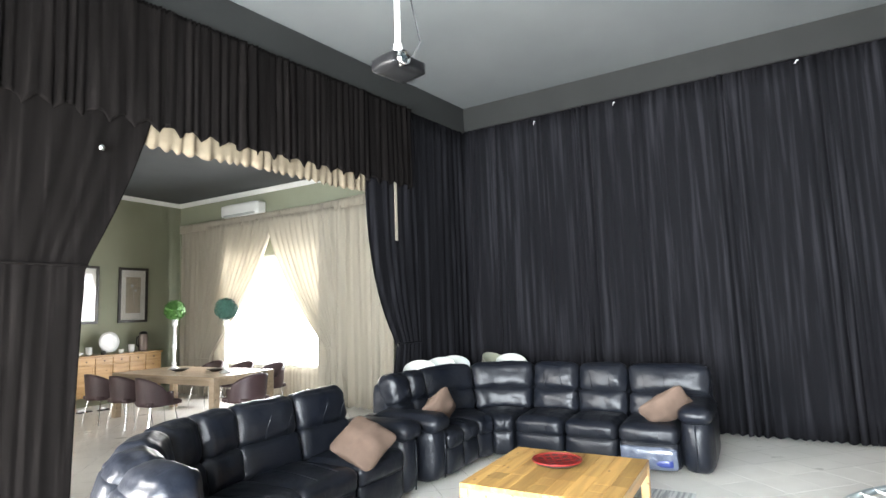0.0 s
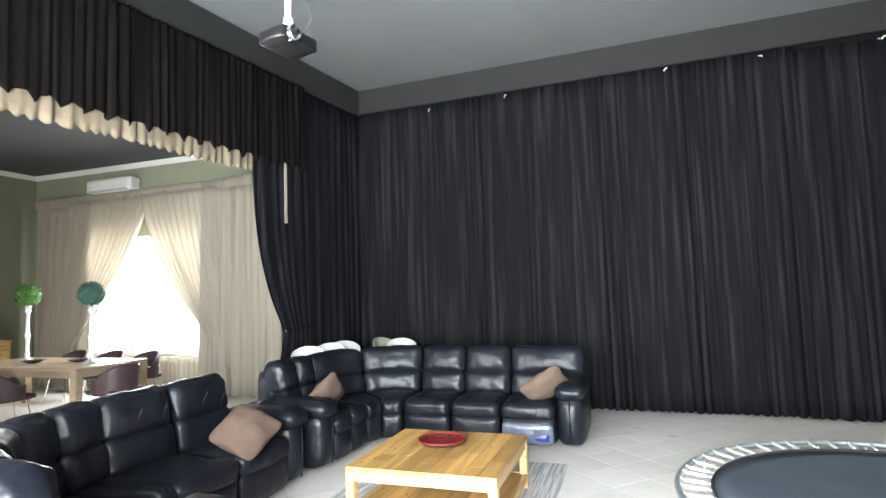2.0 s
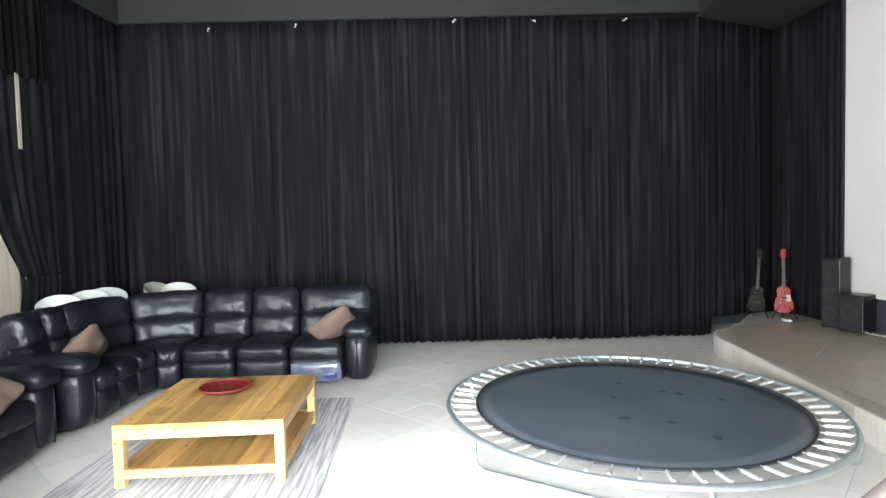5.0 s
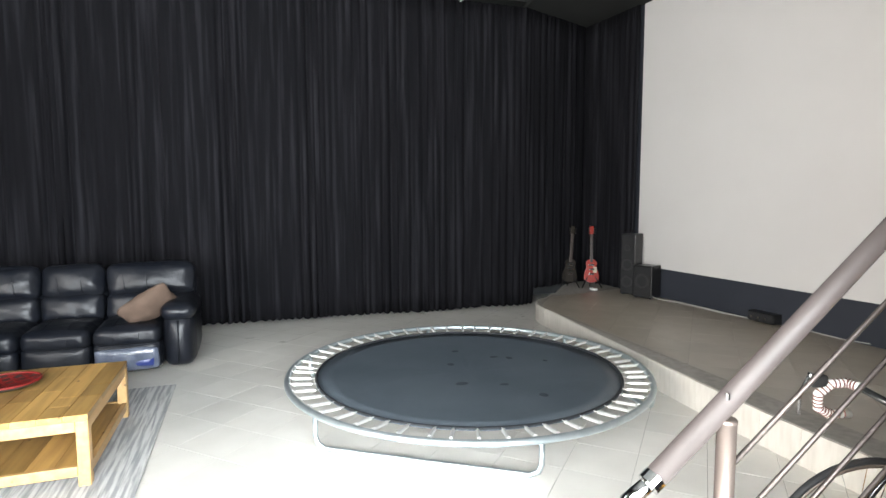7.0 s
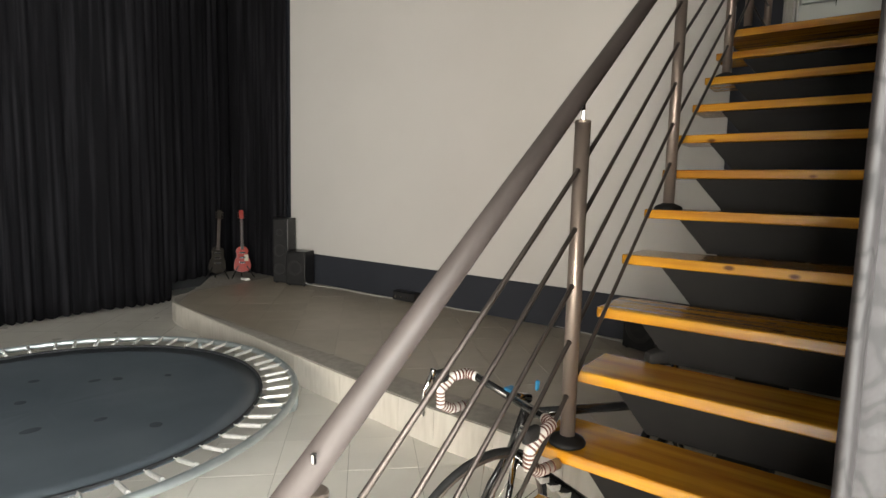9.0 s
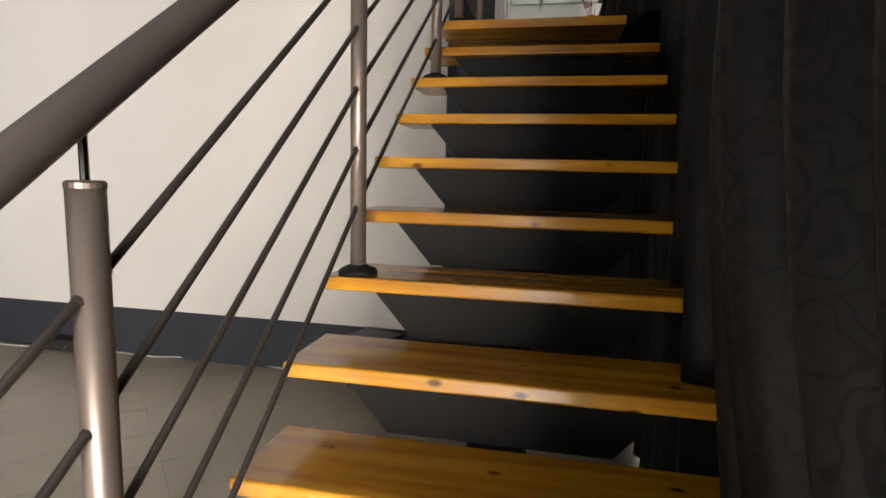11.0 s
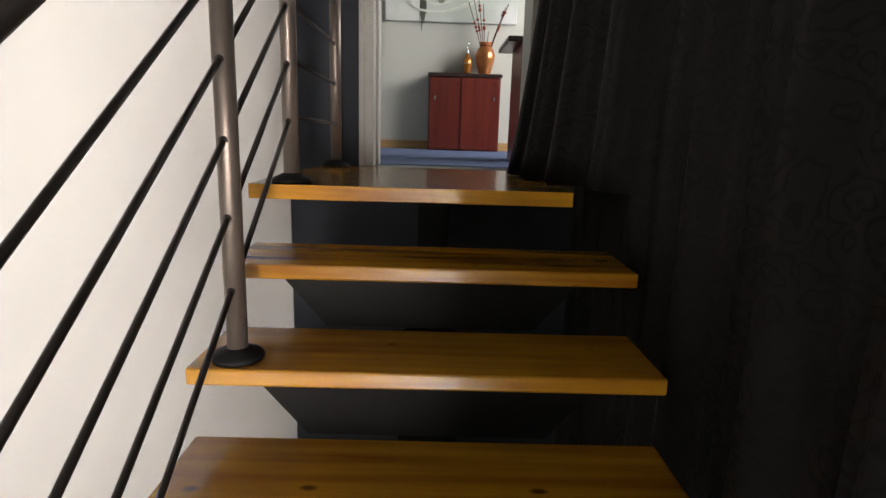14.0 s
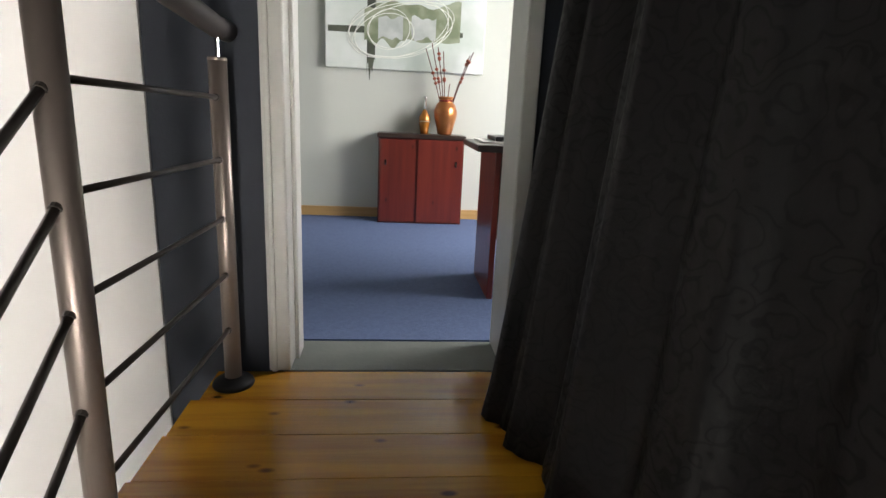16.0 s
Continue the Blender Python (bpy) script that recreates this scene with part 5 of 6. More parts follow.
drape("tied_cream_drape", -10.58, -8.8, -9.05, -8.75, 3.62, 1.05, -6.52, "cream", "cream drape tied back at the window", 7, -9.1, -8.6, axis="y", bow=1.55, depth=0.06, period=0.15)
sheer = curtain("sheer_curtain", [(-6.72, -12.4), (-6.72, -9.2)], 0.05, WZ0 + 0.02, 0.1, 0.02, "cream", "cream curtain skirt hanging below the window sill", seed=35, rows=5)
rod = thing("curtain_pole", "white curtain pole with ball ends over the window", "curtain pole")
part("pole", tube([(-6.66, -13.2, 3.70), (-6.62, -9.2, 3.70), (-6.5, -8.4, 3.70)], 0.015, 8), "white", rod)
part("finial", lathe([(0, -0.035), (0.03, -0.02), (0.036, 0), (0.03, 0.02), (0, 0.035)], 12, (-6.66, -13.22, 3.70)), "white", rod, smooth=True)

ac = thing("air_conditioner", "white split air conditioner high on the wall", "air conditioner")
part("case", puff((-6.9, -12.15, 3.79), (-6.66, -11.0, 4.06), 0.05, 6), "plastic_white", ac, smooth=True)
part("louvre", box((-6.70, -12.05, 3.80), (-6.652, -11.1, 3.835), 0.006), "paint_grey", ac, "grey air slot")
part("flap", box((-6.69, -12.05, 3.783), (-6.66, -11.1, 3.793), 0.003), "plastic_white", ac)


def framed(y, x0, x1, z0, z1, label):
    pf = thing("framed_print", label, "picture", group="framed prints")
    t = 0.055
    for lo, hi in (((x0, z0), (x1, z0 + t)), ((x0, z1 - t), (x1, z1)), ((x0, z0 + t), (x0 + t, z1 - t)), ((x1 - t, z0 + t), (x1, z1 - t))):
        part("frame_bar", box((lo[0], y, lo[1]), (hi[0], y + 0.035, hi[1]), 0.006), "frame", pf)
    part("mount", box((x0 + t, y, z0 + t), (x1 - t, y + 0.012, z1 - t)), "paper", pf)
    part("print", box((x0 + 0.16, y + 0.012, z0 + 0.2), (x1 - 0.16, y + 0.015, z1 - 0.2)), "ivory", pf)
    cx, cz = (x0 + x1) / 2, (z0 + z1) / 2
    part("sketch", join(tube([(cx - 0.03, y + 0.017, cz - 0.2), (cx, y + 0.017, cz), (cx + 0.02, y + 0.017, cz + 0.18)], 0.004, 5), moved(lathe([(0, 0.002), (0.035, 0)], 10), pose(cx + 0.03, y + 0.017, cz + 0.2, -90)), moved(lathe([(0, 0.002), (0.03, 0)], 10), pose(cx - 0.05, y + 0.017, cz + 0.1, -90))), "paint_grey", pf)
    part("glass", box((x0 + t, y + 0.02, z0 + t), (x1 - t, y + 0.023, z1 - t)), "glass", pf).visible_shadow = False
    return pf


framed(DY_S, -6.12, -5.48, 1.62, 2.79, "tall botanical print in a dark frame on the green wall")
framed(DY_S, -5.08, -4.44, 1.62, 2.79, "tall botanical print in a dark frame on the green wall")

sb = thing("sideboard", "oak sideboard with panelled doors against the green wall", "sideboard", pose(-6.2, -13.82, 0) @ Matrix.Diagonal((0.82, 1, 1.06, 1)))
SBW, SBD = 2.1, 0.42
part("top", box((-0.02, -0.0, 0.92), (SBW + 0.02, SBD + 0.02, 0.955), 0.008), "oak", sb)
part("body", box((0, 0, 0.25), (SBW, SBD - 0.025, 0.919), 0.004), "oak", sb)
for i in range(5):
    a, b = 0.02 + i * (SBW - 0.04) / 5, 0.02 + (i + 1) * (SBW - 0.04) / 5
    dr = part("drawer", box((a + 0.006, SBD - 0.024, 0.79), (b - 0.006, SBD - 0.004, 0.905), 0.004), "oak", sb)
    part("knob", moved(lathe([(0, 0), (0.012, 0), (0.016, 0.014), (0, 0.02)], 10), pose((a + b) / 2, SBD - 0.004, 0.85, -90)), "dark_wood", dr)
    dd = part("door", box((a + 0.006, SBD - 0.024, 0.29), (b - 0.006, SBD - 0.008, 0.775), 0.003), "oak", sb)
    for lo, hi in (((a + 0.01, 0.295), (a + 0.06, 0.77)), ((b - 0.06, 0.295), (b - 0.01, 0.77)), ((a + 0.06, 0.295), (b - 0.06, 0.35)), ((a + 0.06, 0.72), (b - 0.06, 0.77))):
        part("door_rail", box((lo[0], SBD - 0.008, lo[1]), (hi[0], SBD - 0.001, hi[1]), 0.002), "oak", dd)
for x in (0.03, SBW - 0.03):
    for y in (0.04, SBD - 0.05):
        part("leg", tube([(x, y, 0.26), (x, y, 0.12), (x + (0.02 if x < 1 else -0.02), y, 0.0)], [0.03, 0.024, 0.018], 8), "oak", sb, smooth=True)
part("skirt", box((0.06, SBD - 0.03, 0.215), (SBW - 0.06, SBD - 0.012, 0.252), 0.004), "oak", sb)


def turned(name, label, category, at, prof, mat, n=20):
    t = thing(name, label, category, pose(*at))
    part("body", lathe(prof, n), mat, t, smooth=True)
    return t


SBZ = 1.012
disc = thing("round_plate", "round white plate on a stand on the sideboard", "plate", pose(-5.18, -13.6, SBZ + 0.235, -82))
part("plate", lathe([(0, 0.0), (0.14, 0.0), (0.20, 0.02), (0.205, 0.026), (0.14, 0.008), (0, 0.006)], 32), "glassware", disc, smooth=True)
part("easel", moved(tube([(-0.08, 0.02, -0.02), (0.0, -0.215, -0.03), (0.08, 0.02, -0.02)], 0.006, 6), pose(0, 0, 0)), "dark_wood", disc)
urn = thing("steel_flask", "steel and black coffee flask on the sideboard", "flask", pose(-5.9, -13.6, SBZ))
part("body", lathe([(0, 0), (0.085, 0), (0.088, 0.05), (0.088, 0.33), (0.08, 0.36), (0, 0.36)], 22), "steel", urn, smooth=True)
part("lid", lathe([(0.082, 0.36), (0.07, 0.40), (0.03, 0.42), (0, 0.42)], 22), "black_plastic", urn, smooth=True)
part("handle", tube([(0.085, 0, 0.32), (0.14, 0, 0.29), (0.14, 0, 0.14), (0.087, 0, 0.1)], 0.012, 8), "black_plastic", urn, smooth=True)
cupp = [(0, 0), (0.04, 0), (0.055, 0.03), (0.06, 0.16), (0.056, 0.16), (0.05, 0.035), (0, 0.012)]
turned("white_jar", "white ceramic jar on the sideboard", "jar", (-4.78, -13.55, SBZ), cupp, "glassware")
turned("white_jar", "small white ceramic jar on the sideboard", "jar", (-5.62, -13.55, SBZ), cupp, "glassware")
turned("teapot_stack", "white ceramic cup on the sideboard", "cup", (-5.38, -13.5, SBZ), [(0, 0), (0.03, 0), (0.045, 0.02), (0.05, 0.08), (0.046, 0.08), (0.04, 0.02), (0, 0.01)], "glassware")
turned("dark_cup", "dark cup on the sideboard", "cup", (-5.02, -13.48, SBZ), [(0, 0), (0.03, 0), (0.045, 0.02), (0.05, 0.07), (0.046, 0.07), (0.04, 0.02), (0, 0.01)], "bowl_dark")
turned("wide_bowl", "low white bowl on the sideboard", "bowl", (-4.55, -13.55, SBZ), [(0, 0), (0.05, 0), (0.11, 0.04), (0.12, 0.07), (0.115, 0.07), (0.1, 0.04), (0, 0.012)], "glassware")
for x, y in ((-4.66, -13.2), (-4.98, -13.1)):
    shoe = thing("slipper", "pale slipper lying on the floor before the sideboard", "slipper")
    part("sole", puff((x, y, 0.0), (x + 0.26, y + 0.09, 0.025), 0.012, 4), "rubber", shoe)
    part("upper", puff((x + 0.13, y + 0.003, 0.02), (x + 0.25, y + 0.087, 0.075), 0.03, 4), "plastic_white", shoe, smooth=True)

DTX0, DTX1, DTY0, DTY1 = -5.62, -4.42, -12.1, -9.42
dt = thing("dining_table", "long pale brown wooden dining table with square legs", "dining table")
for i in range(6):
    a, b = DTX0 + (DTX1 - DTX0) * i / 6, DTX0 + (DTX1 - DTX0) * (i + 1) / 6
    part("plank", box((a + 0.001, DTY0, 0.715), (b - 0.001, DTY1, 0.76), 0.004, 1), "din_top", dt)
for x in (DTX0 + 0.06, DTX1 - 0.06):
    for y in (DTY0 + 0.06, DTY1 - 0.06):
        part("leg", box((x - 0.055, y - 0.055, 0), (x + 0.055, y + 0.055, 0.714), 0.006), "din_top", dt)
part("apron", box((DTX0 + 0.1, DTY1 - 0.09, 0.62), (DTX1 - 0.1, DTY1 - 0.065, 0.713), 0.003), "din_top", dt)
part("apron", box((DTX1 - 0.09, DTY0 + 0.1, 0.62), (DTX1 - 0.065, DTY1 - 0.1, 0.713), 0.003), "din_top", dt)

chair0 = thing("tub_chair", "plum upholstered tub chair with thin chrome legs", "chair", pose(0, 0, 0), group="chairs round the table")
bm = bmesh.new()
n, rowsz = 28, 7
outer, inner = [], []
for shell, rr in ((outer, 0.29), (inner, 0.255)):
    for j in range(rowsz + 1):
        ring_ = []
        for i in range(n + 1):
            a = math.radians(-205 + 230 * i / n)
            back = max(0.0, -math.sin(a))
            ztop = 0.60 + 0.22 * back ** 0.6
            z = 0.40 + (ztop - 0.40) * j / rowsz
            spread = 1 + 0.10 * (z - 0.4) / 0.4
            ring_.append(bm.verts.new((rr * math.cos(a) * spread, rr * math.sin(a) * spread * 0.95, z)))
        shell.append(ring_)
for shell in (outer, inner):
    for j in range(rowsz):
        for i in range(n):
            bm.faces.new((shell[j][i], shell[j][i + 1], shell[j + 1][i + 1], shell[j + 1][i]))
for i in range(n):
    bm.faces.new((outer[rowsz][i], outer[rowsz][i + 1], inner[rowsz][i + 1], inner[rowsz][i]))
    bm.faces.new((outer[0][i], outer[0][i + 1], inner[0][i + 1], inner[0][i]))
for i in (0, n):
    for j in range(rowsz):
        bm.faces.new((outer[j][i], outer[j + 1][i], inner[j + 1][i], inner[j][i]))
bmesh.ops.recalc_face_normals(bm, faces=bm.faces[:])
part("backrest", bm, "chair", chair0, smooth=True)
part("seat", puff((-0.25, -0.24, 0.39), (0.25, 0.27, 0.47), 0.035, 6, (0, 0, 0.015)), "chair", chair0, smooth=True)
for sx in (-1, 1):
    for sy in (-1, 1):
        part("leg", tube([(sx * 0.18, sy * 0.17, 0.40), (sx * 0.235, sy * 0.23, 0.0)], 0.009, 8), "chrome", chair0, "thin chrome leg")
first = True
for x, y, a in ((-4.12, -11.75, 90), (-4.10, -11.0, 92), (-4.0, -10.15, 80), (-4.72, -9.05, 180), (-5.9, -9.9, 265), (-5.95, -10.75, 270), (-5.95, -11.6, 270)):
    m_ = pose(x, y, 0, 0, 0, a)
    if first:
        chair0.matrix_world, first = m_, False
    else:
        copy_thing(chair0, m_)


def topiary(at, h, mat, seed):
    tp = thing("topiary_candlestick", "leafy topiary ball on a tall silver candlestick on the table", "candlestick", pose(*at), group="topiary candlesticks")
    part("stick", lathe([(0, 0), (0.10, 0), (0.105, 0.015), (0.05, 0.04), (0.025, 0.07), (0.045, 0.1), (0.022, 0.14), (0.028, h * 0.4), (0.045, h * 0.45), (0.026, h * 0.5), (0.022, h * 0.85), (0.05, h * 0.9), (0.03, h * 0.93), (0.06, h), (0, h)], 18), "spring", tp, "turned silver stick", smooth=True)
    rnd = random.Random(seed)
    bmt = bmesh.new()
    for i in range(900):
        v = Vector((rnd.gauss(0, 1), rnd.gauss(0, 1), rnd.gauss(0, 1))).normalized()
        c = v * (0.175 + rnd.uniform(-0.02, 0.012)) + Vector((0, 0, h + 0.16))
        t = v.orthogonal().normalized()
        t.rotate(Matrix.Rotation(rnd.uniform(0, 6.28), 3, v))
        b = v.cross(t)
        s_ = rnd.uniform(0.014, 0.024)
        q = [bmt.verts.new(c + t * s_), bmt.verts.new(c + b * s_ * 0.6 + v * 0.008), bmt.verts.new(c - t * s_ + v * 0.006), bmt.verts.new(c - b * s_ * 0.6 - v * 0.004)]
        bmt.faces.new(q)
    part("leaf_ball", join(bmt, lathe([(0, -0.16), (0.1, -0.125), (0.16, 0), (0.1, 0.125), (0, 0.16)], 14, (0, 0, h + 0.16))), mat, tp, "ball of small leaves")
    return tp


topiary((-5.15, -11.45, 0.761), 0.90, "box_green", 1)
topiary((-4.98, -9.85, 0.761), 0.88, "box_teal", 2)
for x, y in ((-CEIL - 0.02, -11.0), (-5.15, -10.3)):
    turned("dark_dish", "shallow dark dish on the dining table", "dish", (x, y, 0.761), [(0, 0), (0.06, 0), (0.15, 0.035), (0.16, 0.045), (0.15, 0.045), (0.07, 0.012), (0, 0.01)], "bowl_dark")

# ---- office ----
cab = thing("low_cabinet", "mahogany cabinet with sliding doors and a dark top", "cabinet", pose(0.485, 5.81, LAND) @ Matrix.Diagonal((1.07, 0.83, 1.055, 1)))
part("body", box((0, 0.02, 0.0), (0.59, 0.29, 0.60), 0.004), "mahogany", cab)
part("top", box((-0.008, -0.012, 0.60), (0.598, 0.295, 0.63), 0.004), "dark_wood", cab)
dl = part("door", box((0.012, 0.004, 0.012), (0.30, 0.018, 0.595), 0.003), "mahogany", cab)
dr_ = part("door", box((0.27, -0.008, 0.012), (0.578, 0.003, 0.595), 0.003), "mahogany", cab)
part("handle", puff((0.045, -0.004, 0.41), (0.058, 0.006, 0.45), 0.004, 2), "chrome", dl)
part("handle", puff((0.53, -0.018, 0.41), (0.543, -0.007, 0.45), 0.004, 2), "chrome", dr_)
CZ = LAND + 0.665
vase = thing("copper_vase", "round copper vase holding beaded twigs on the cabinet", "vase", pose(0.975, 5.93, CZ) @ Matrix.Scale(1.08, 4))
part("body", lathe([(0, 0), (0.045, 0), (0.05, 0.01), (0.062, 0.06), (0.078, 0.12), (0.08, 0.16), (0.066, 0.20), (0.042, 0.225), (0.048, 0.245), (0.056, 0.255), (0.046, 0.25), (0.036, 0.228), (0, 0.1)], 28), "copper", vase, smooth=True)
part("neck_band", tube([(0.0435 * math.cos(i * math.pi / 10), 0.0435 * math.sin(i * math.pi / 10), 0.227) for i in range(20)], 0.006, 6, closed=True), "red", vase, "dark red band")
rnd = random.Random(4)
for tx, ty, tz in ((-0.15, 0.0, 0.56), (-0.11, 0.03, 0.60), (-0.07, -0.02, 0.57), (-0.03, 0.02, 0.55), (0.02, 0.0, 0.34), (0.15, 0.01, 0.53), (0.17, -0.01, 0.55)):
    tw = part("twig", tube([(tx * 0.1, ty * 0.1, 0.12), (tx * 0.5, ty * 0.6, 0.12 + (tz - 0.12) * 0.5), (tx, ty, tz)], 0.0035, 5), "twig", vase)
    for k in range(3):
        f = rnd.uniform(0.45, 0.95)
        part("bead", lathe([(0, -0.013), (0.011, -0.006), (0.013, 0), (0.011, 0.006), (0, 0.013)], 8, (tx * f, ty * f, 0.12 + (tz - 0.12) * f)), "berry", tw, smooth=True)
bottle = thing("amber_bottle", "small amber bottle with a silver neck on the cabinet", "bottle", pose(0.82, 5.92, CZ) @ Matrix.Scale(1.08, 4))
part("body", lathe([(0, 0), (0.026, 0), (0.03, 0.03), (0.04, 0.085), (0.038, 0.115), (0.02, 0.145), (0.011, 0.165), (0, 0.165)], 20), "amber", bottle, smooth=True)
part("neck", lathe([(0.011, 0.16), (0.0095, 0.24), (0.012, 0.25), (0, 0.25)], 14), "chrome", bottle, smooth=True)
part("belt", tube([(0.040 * math.cos(i * math.pi / 10), 0.040 * math.sin(i * math.pi / 10), 0.085) for i in range(20)], 0.003, 5, closed=True), "ivory", bottle)

art = thing("abstract_painting", "abstract green and white canvas with looping white rings", "painting", pose(0.085, OY1, 3.775))
AW, AH = 1.165, 0.82
part("canvas", box((0, -0.04, 0), (AW, 0, AH), 0.004), "canvas", art)


def stroke(x0, x1, z0, z1, mat, k, name="brush_stroke"):
    bmx = bmesh.new()
    nn = 28
    up_, lo_ = [], []
    for i in range(nn + 1):
        x = x0 + (x1 - x0) * i / nn
        up_.append(bmx.verts.new((x, -0.0405 - 0.0004 * (k % 7), z1 + noise.noise(Vector((i * 0.13, k * 3.7, 0))) * 0.3 * (z1 - z0))))
        lo_.append(bmx.verts.new((x, -0.0405 - 0.0004 * (k % 7), z0 + noise.noise(Vector((i * 0.13, k * 3.7, 9))) * 0.3 * (z1 - z0))))
    for i in range(nn):
        bmx.faces.new((lo_[i], lo_[i + 1], up_[i + 1], up_[i]))
    return part(name, bmx, mat, art)


stroke(0.30, 0.36, 0.0, 0.82, "paint_dark", 1)
stroke(0.02, 1.0, 0.245, 0.285, "paint_dark", 2)
stroke(0.36, 0.98, 0.20, 0.46, "paint_olive", 3)
stroke(0.28, 0.58, 0.18, 0.42, "paint_olive", 4)
stroke(0.62, 0.80, 0.24, 0.38, "paint_grey", 5)
stroke(0.38, 0.56, 0.22, 0.36, "paint_grey", 6)
for k, (cx, cz, a, b) in enumerate(((0.47, 0.27, 0.17, 0.12), (0.46, 0.28, 0.15, 0.14), (0.53, 0.29, 0.36, 0.21), (0.54, 0.28, 0.38, 0.19), (0.55, 0.30, 0.34, 0.22), (0.56, 0.28, 0.37, 0.20))):
    part("ring_line", tube([(cx + a * math.cos(i * math.pi / 24), -0.043, cz + b * math.sin(i * math.pi / 24 + 0.1 * k)) for i in range(48)], 0.003, 5, closed=True), "paint_white", art)

desk = thing("office_desk", "dark wooden office desk with a panel end", "desk", pose(0.0, 0.0, LAND))
part("top", box((0.955, 4.08, 0.677), (2.3, 4.60, 0.707), 0.005), "dark_wood", desk)
part("end_panel", box((1.04, 4.12, 0.0), (1.066, 4.54, 0.676), 0.003), "mahogany", desk)
part("modesty_panel", box((1.067, 4.50, 0.30), (2.25, 4.52, 0.676), 0.003), "dark_wood", desk)
part("drawer_box", box((1.07, 4.14, 0.28), (1.5, 4.48, 0.675), 0.004), "dark_wood", desk)
part("end_panel", box((2.22, 4.12, 0.0), (2.25, 4.49, 0.676), 0.003), "mahogany", desk)
papers = thing("paper_pile", "small stack of papers and a black folder on the desk", "papers", pose(1.0, 4.24, LAND + 0.707))
part("sheet", box((0, 0, 0), (0.21, 0.29, 0.008), 0.001, 1), "paper", papers)
part("folder", box((0.06, 0.02, 0.0085), (0.36, 0.26, 0.03), 0.004), "black_plastic", papers)

# ---- tiles ----


def clip(poly, axis_pts):
    """Cuts a polygon by a convex outline."""
    out = poly
    k = len(axis_pts)
    for i in range(k):
        ax, ay = axis_pts[i]
        bx, by = axis_pts[(i + 1) % k]
        res = []
        for j in range(len(out)):
            p, q = out[j], out[(j + 1) % len(out)]
            sp = (bx - ax) * (p[1] - ay) - (by - ay) * (p[0] - ax)
            sq = (bx - ax) * (q[1] - ay) - (by - ay) * (q[0] - ax)
            if sp >= 0:
                res.append(p)
            if (sp >= 0) != (sq >= 0):
                f = sp / (sp - sq)
                res.append((p[0] + (q[0] - p[0]) * f, p[1] + (q[1] - p[1]) * f))
        out = res
        if len(out) < 3:
            return []
    return out


def area(poly):
    return abs(sum(p[0] * q[1] - q[0] * p[1] for p, q in zip(poly, poly[1:] + poly[:1]))) / 2


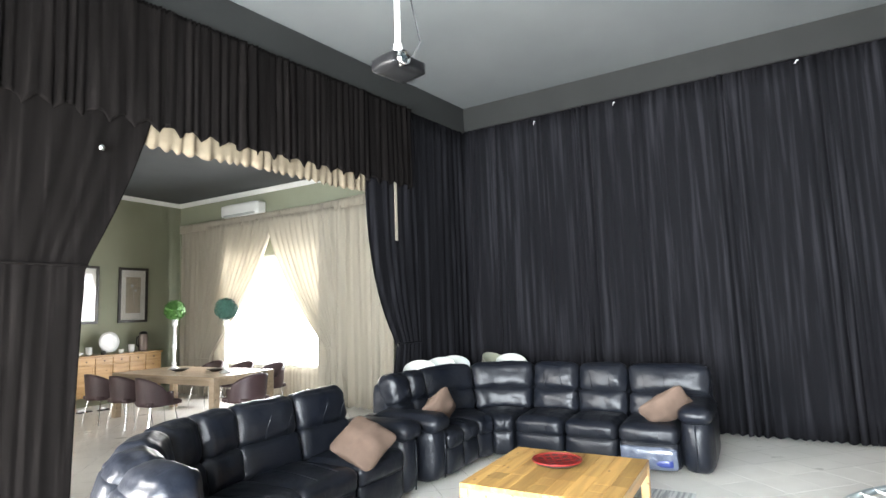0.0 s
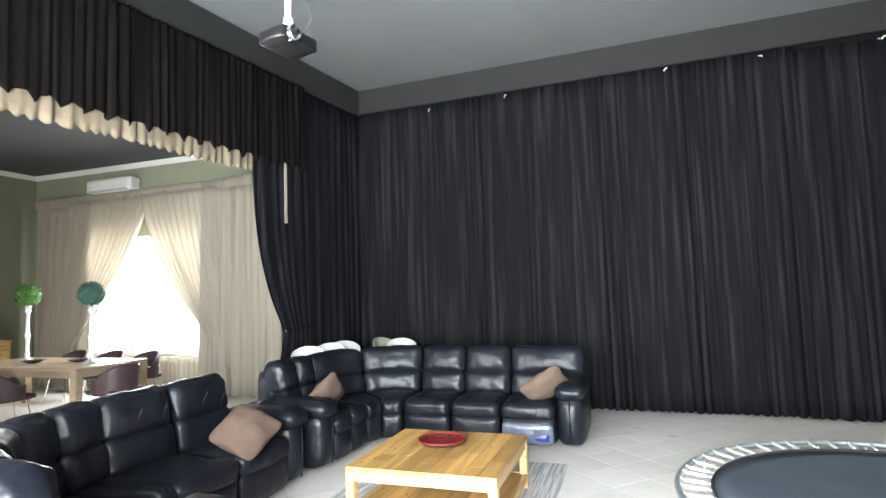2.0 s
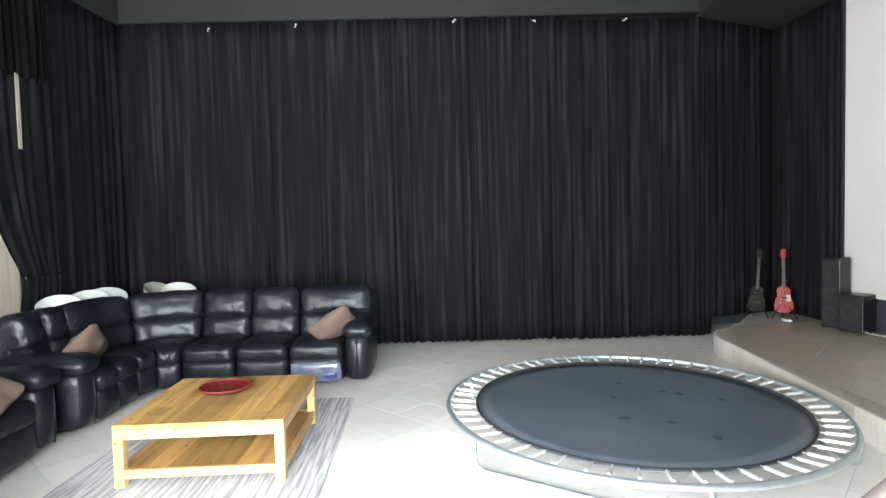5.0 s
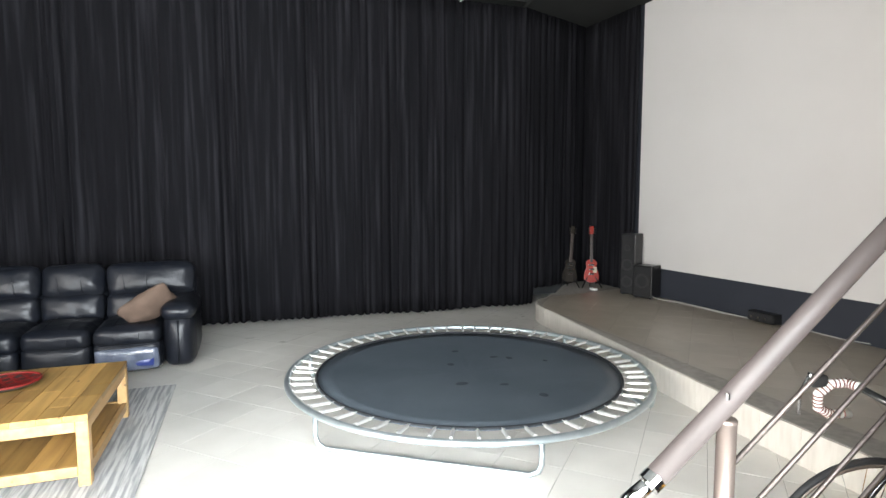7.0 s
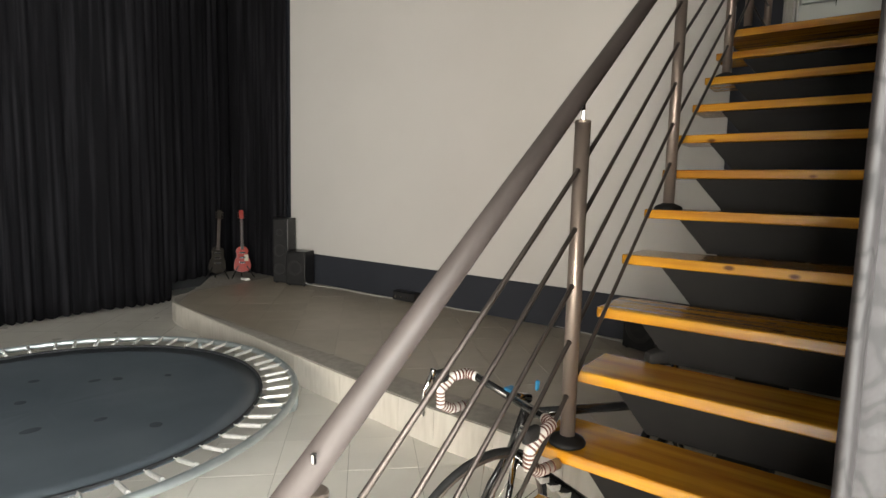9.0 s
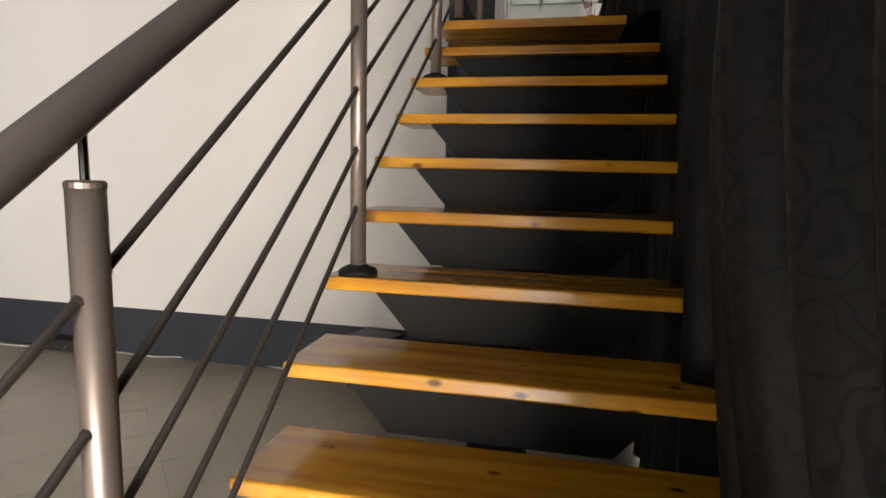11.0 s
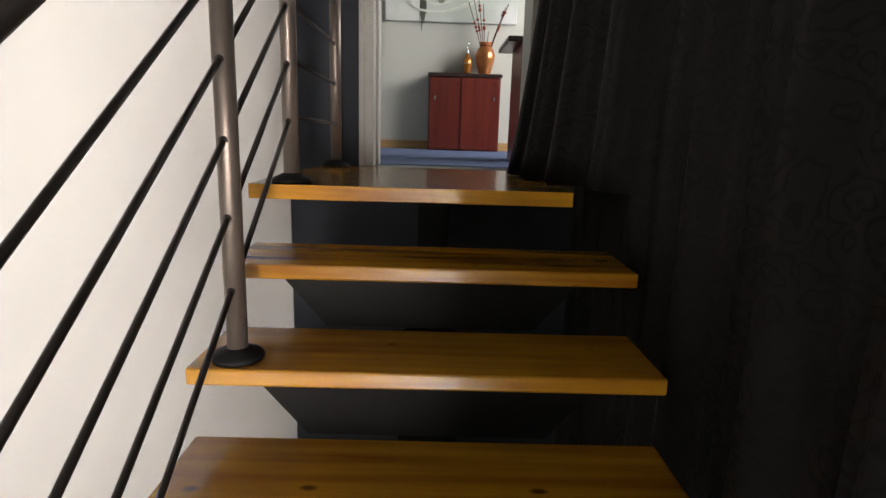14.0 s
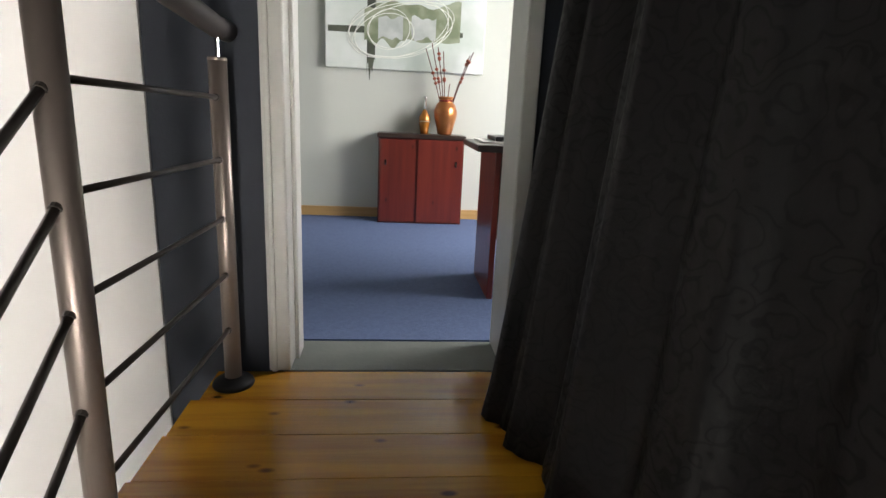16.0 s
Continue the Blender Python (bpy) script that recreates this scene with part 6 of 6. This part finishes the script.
def lay_tiles(parent, outline, size, z0, z1, mat, near, limit, c0=1.85, c1=-2.05):
    """Square tiles laid on the diagonal; those nearest to the walk are pieces, the others one sheet."""
    gap = 0.003
    xs, ys = [p[0] for p in outline], [p[1] for p in outline]
    r2 = math.sqrt(0.5)
    todo = []
    for i in range(-40, 41):
        for j in range(-40, 41):
            corners = []
            for u, v in ((0, 0), (1, 0), (1, 1), (0, 1)):
                a = c0 * r2 + (i + u) * size + (gap / 2 if u == 0 else -gap / 2)      # (y - x) / sqrt 2
                b = c1 * r2 + (j + v) * size + (gap / 2 if v == 0 else -gap / 2)      # (y + x) / sqrt 2
                corners.append(((b - a) * r2, (b + a) * r2))
            cx, cy = sum(c[0] for c in corners) / 4, sum(c[1] for c in corners) / 4
            if cx < min(xs) - 1 or cx > max(xs) + 1 or cy < min(ys) - 1 or cy > max(ys) + 1:
                continue
            if area(corners) and sum(p[0] * q[1] - q[0] * p[1] for p, q in zip(corners, corners[1:] + corners[:1])) < 0:
                corners = corners[::-1]
            poly = clip(corners, outline)
            if poly and area(poly) > 0.002:
                todo.append((math.hypot(cx - near[0], cy - near[1]), abs(area(poly) - (size - gap) ** 2) < 1e-5, cx, cy, poly))
    todo.sort(key=lambda q: q[0])
    whole = None
    rest_v, rest_f = [], []
    for n_, (d, full, cx, cy, poly) in enumerate(todo):
        if full and n_ < limit:
            if whole is None:
                whole = part("tile", prism([(p[0] - cx, p[1] - cy) for p in poly], z0, z1), mat, parent)
                ob = whole
            else:
                ob = new("tile", whole.data)
                ob.parent = parent
            ob.matrix_basis = pose(cx, cy, random.uniform(-0.0004, 0.0004), 0, 0, 90 * random.randint(0, 3))
        else:
            k = len(rest_v)
            rest_v += [(p[0], p[1], z1) for p in poly]
            rest_f.append(tuple(range(k, k + len(poly))))
    if rest_f:
        me = bpy.data.meshes.new("tile_field")
        me.from_pydata(rest_v, [], rest_f)
        me.materials.append(M[mat])
        ob = new("tile_field", me)
        ob.parent = parent
        tagged(ob, "polished floor tiles further off", kind="stuff")


lay_tiles(floor, [(X_WEST, -13.85), (X_EAST, -13.85), (X_EAST, Y_SCREEN), (X_WEST, Y_SCREEN)], 0.40, -0.004, 0.0, "tile", (-1.8, -1.2), 290)
stage_ob = bpy.data.objects["stage"]
so_ = stage_outline(0.0)[::-1]
if sum(p[0] * q[1] - q[0] * p[1] for p, q in zip(so_, so_[1:] + so_[:1])) < 0:
    so_ = so_[::-1]
lay_tiles(stage_ob, so_, 0.40, STAGE_Z - 0.006, STAGE_Z, "stage_tile", (-2.5, 1.8), 150, 1.6, -1.7)
# riser tiles of the stage front
edge = stage_outline(0.0)[:23]
walkline = []
for a, b in zip(edge, edge[1:]):
    L = math.hypot(b[0] - a[0], b[1] - a[1])
    kk = max(1, round(L / 0.42))
    for i in range(kk):
        p = (a[0] + (b[0] - a[0]) * i / kk, a[1] + (b[1] - a[1]) * i / kk)
        q = (a[0] + (b[0] - a[0]) * (i + 1) / kk, a[1] + (b[1] - a[1]) * (i + 1) / kk)
        walkline.append((p, q))
for p, q in walkline:
    d = Vector((q[0] - p[0], q[1] - p[1], 0))
    L = d.length
    ang = math.degrees(math.atan2(d.y, d.x))
    ob = part("riser_tile", box((0.0015, -0.010, 0.001), (L - 0.0015, 0.012, STAGE_Z - 0.008)), "stage_side", stage_ob)
    ob.matrix_basis = pose(p[0], p[1], 0, 0, 0, ang)
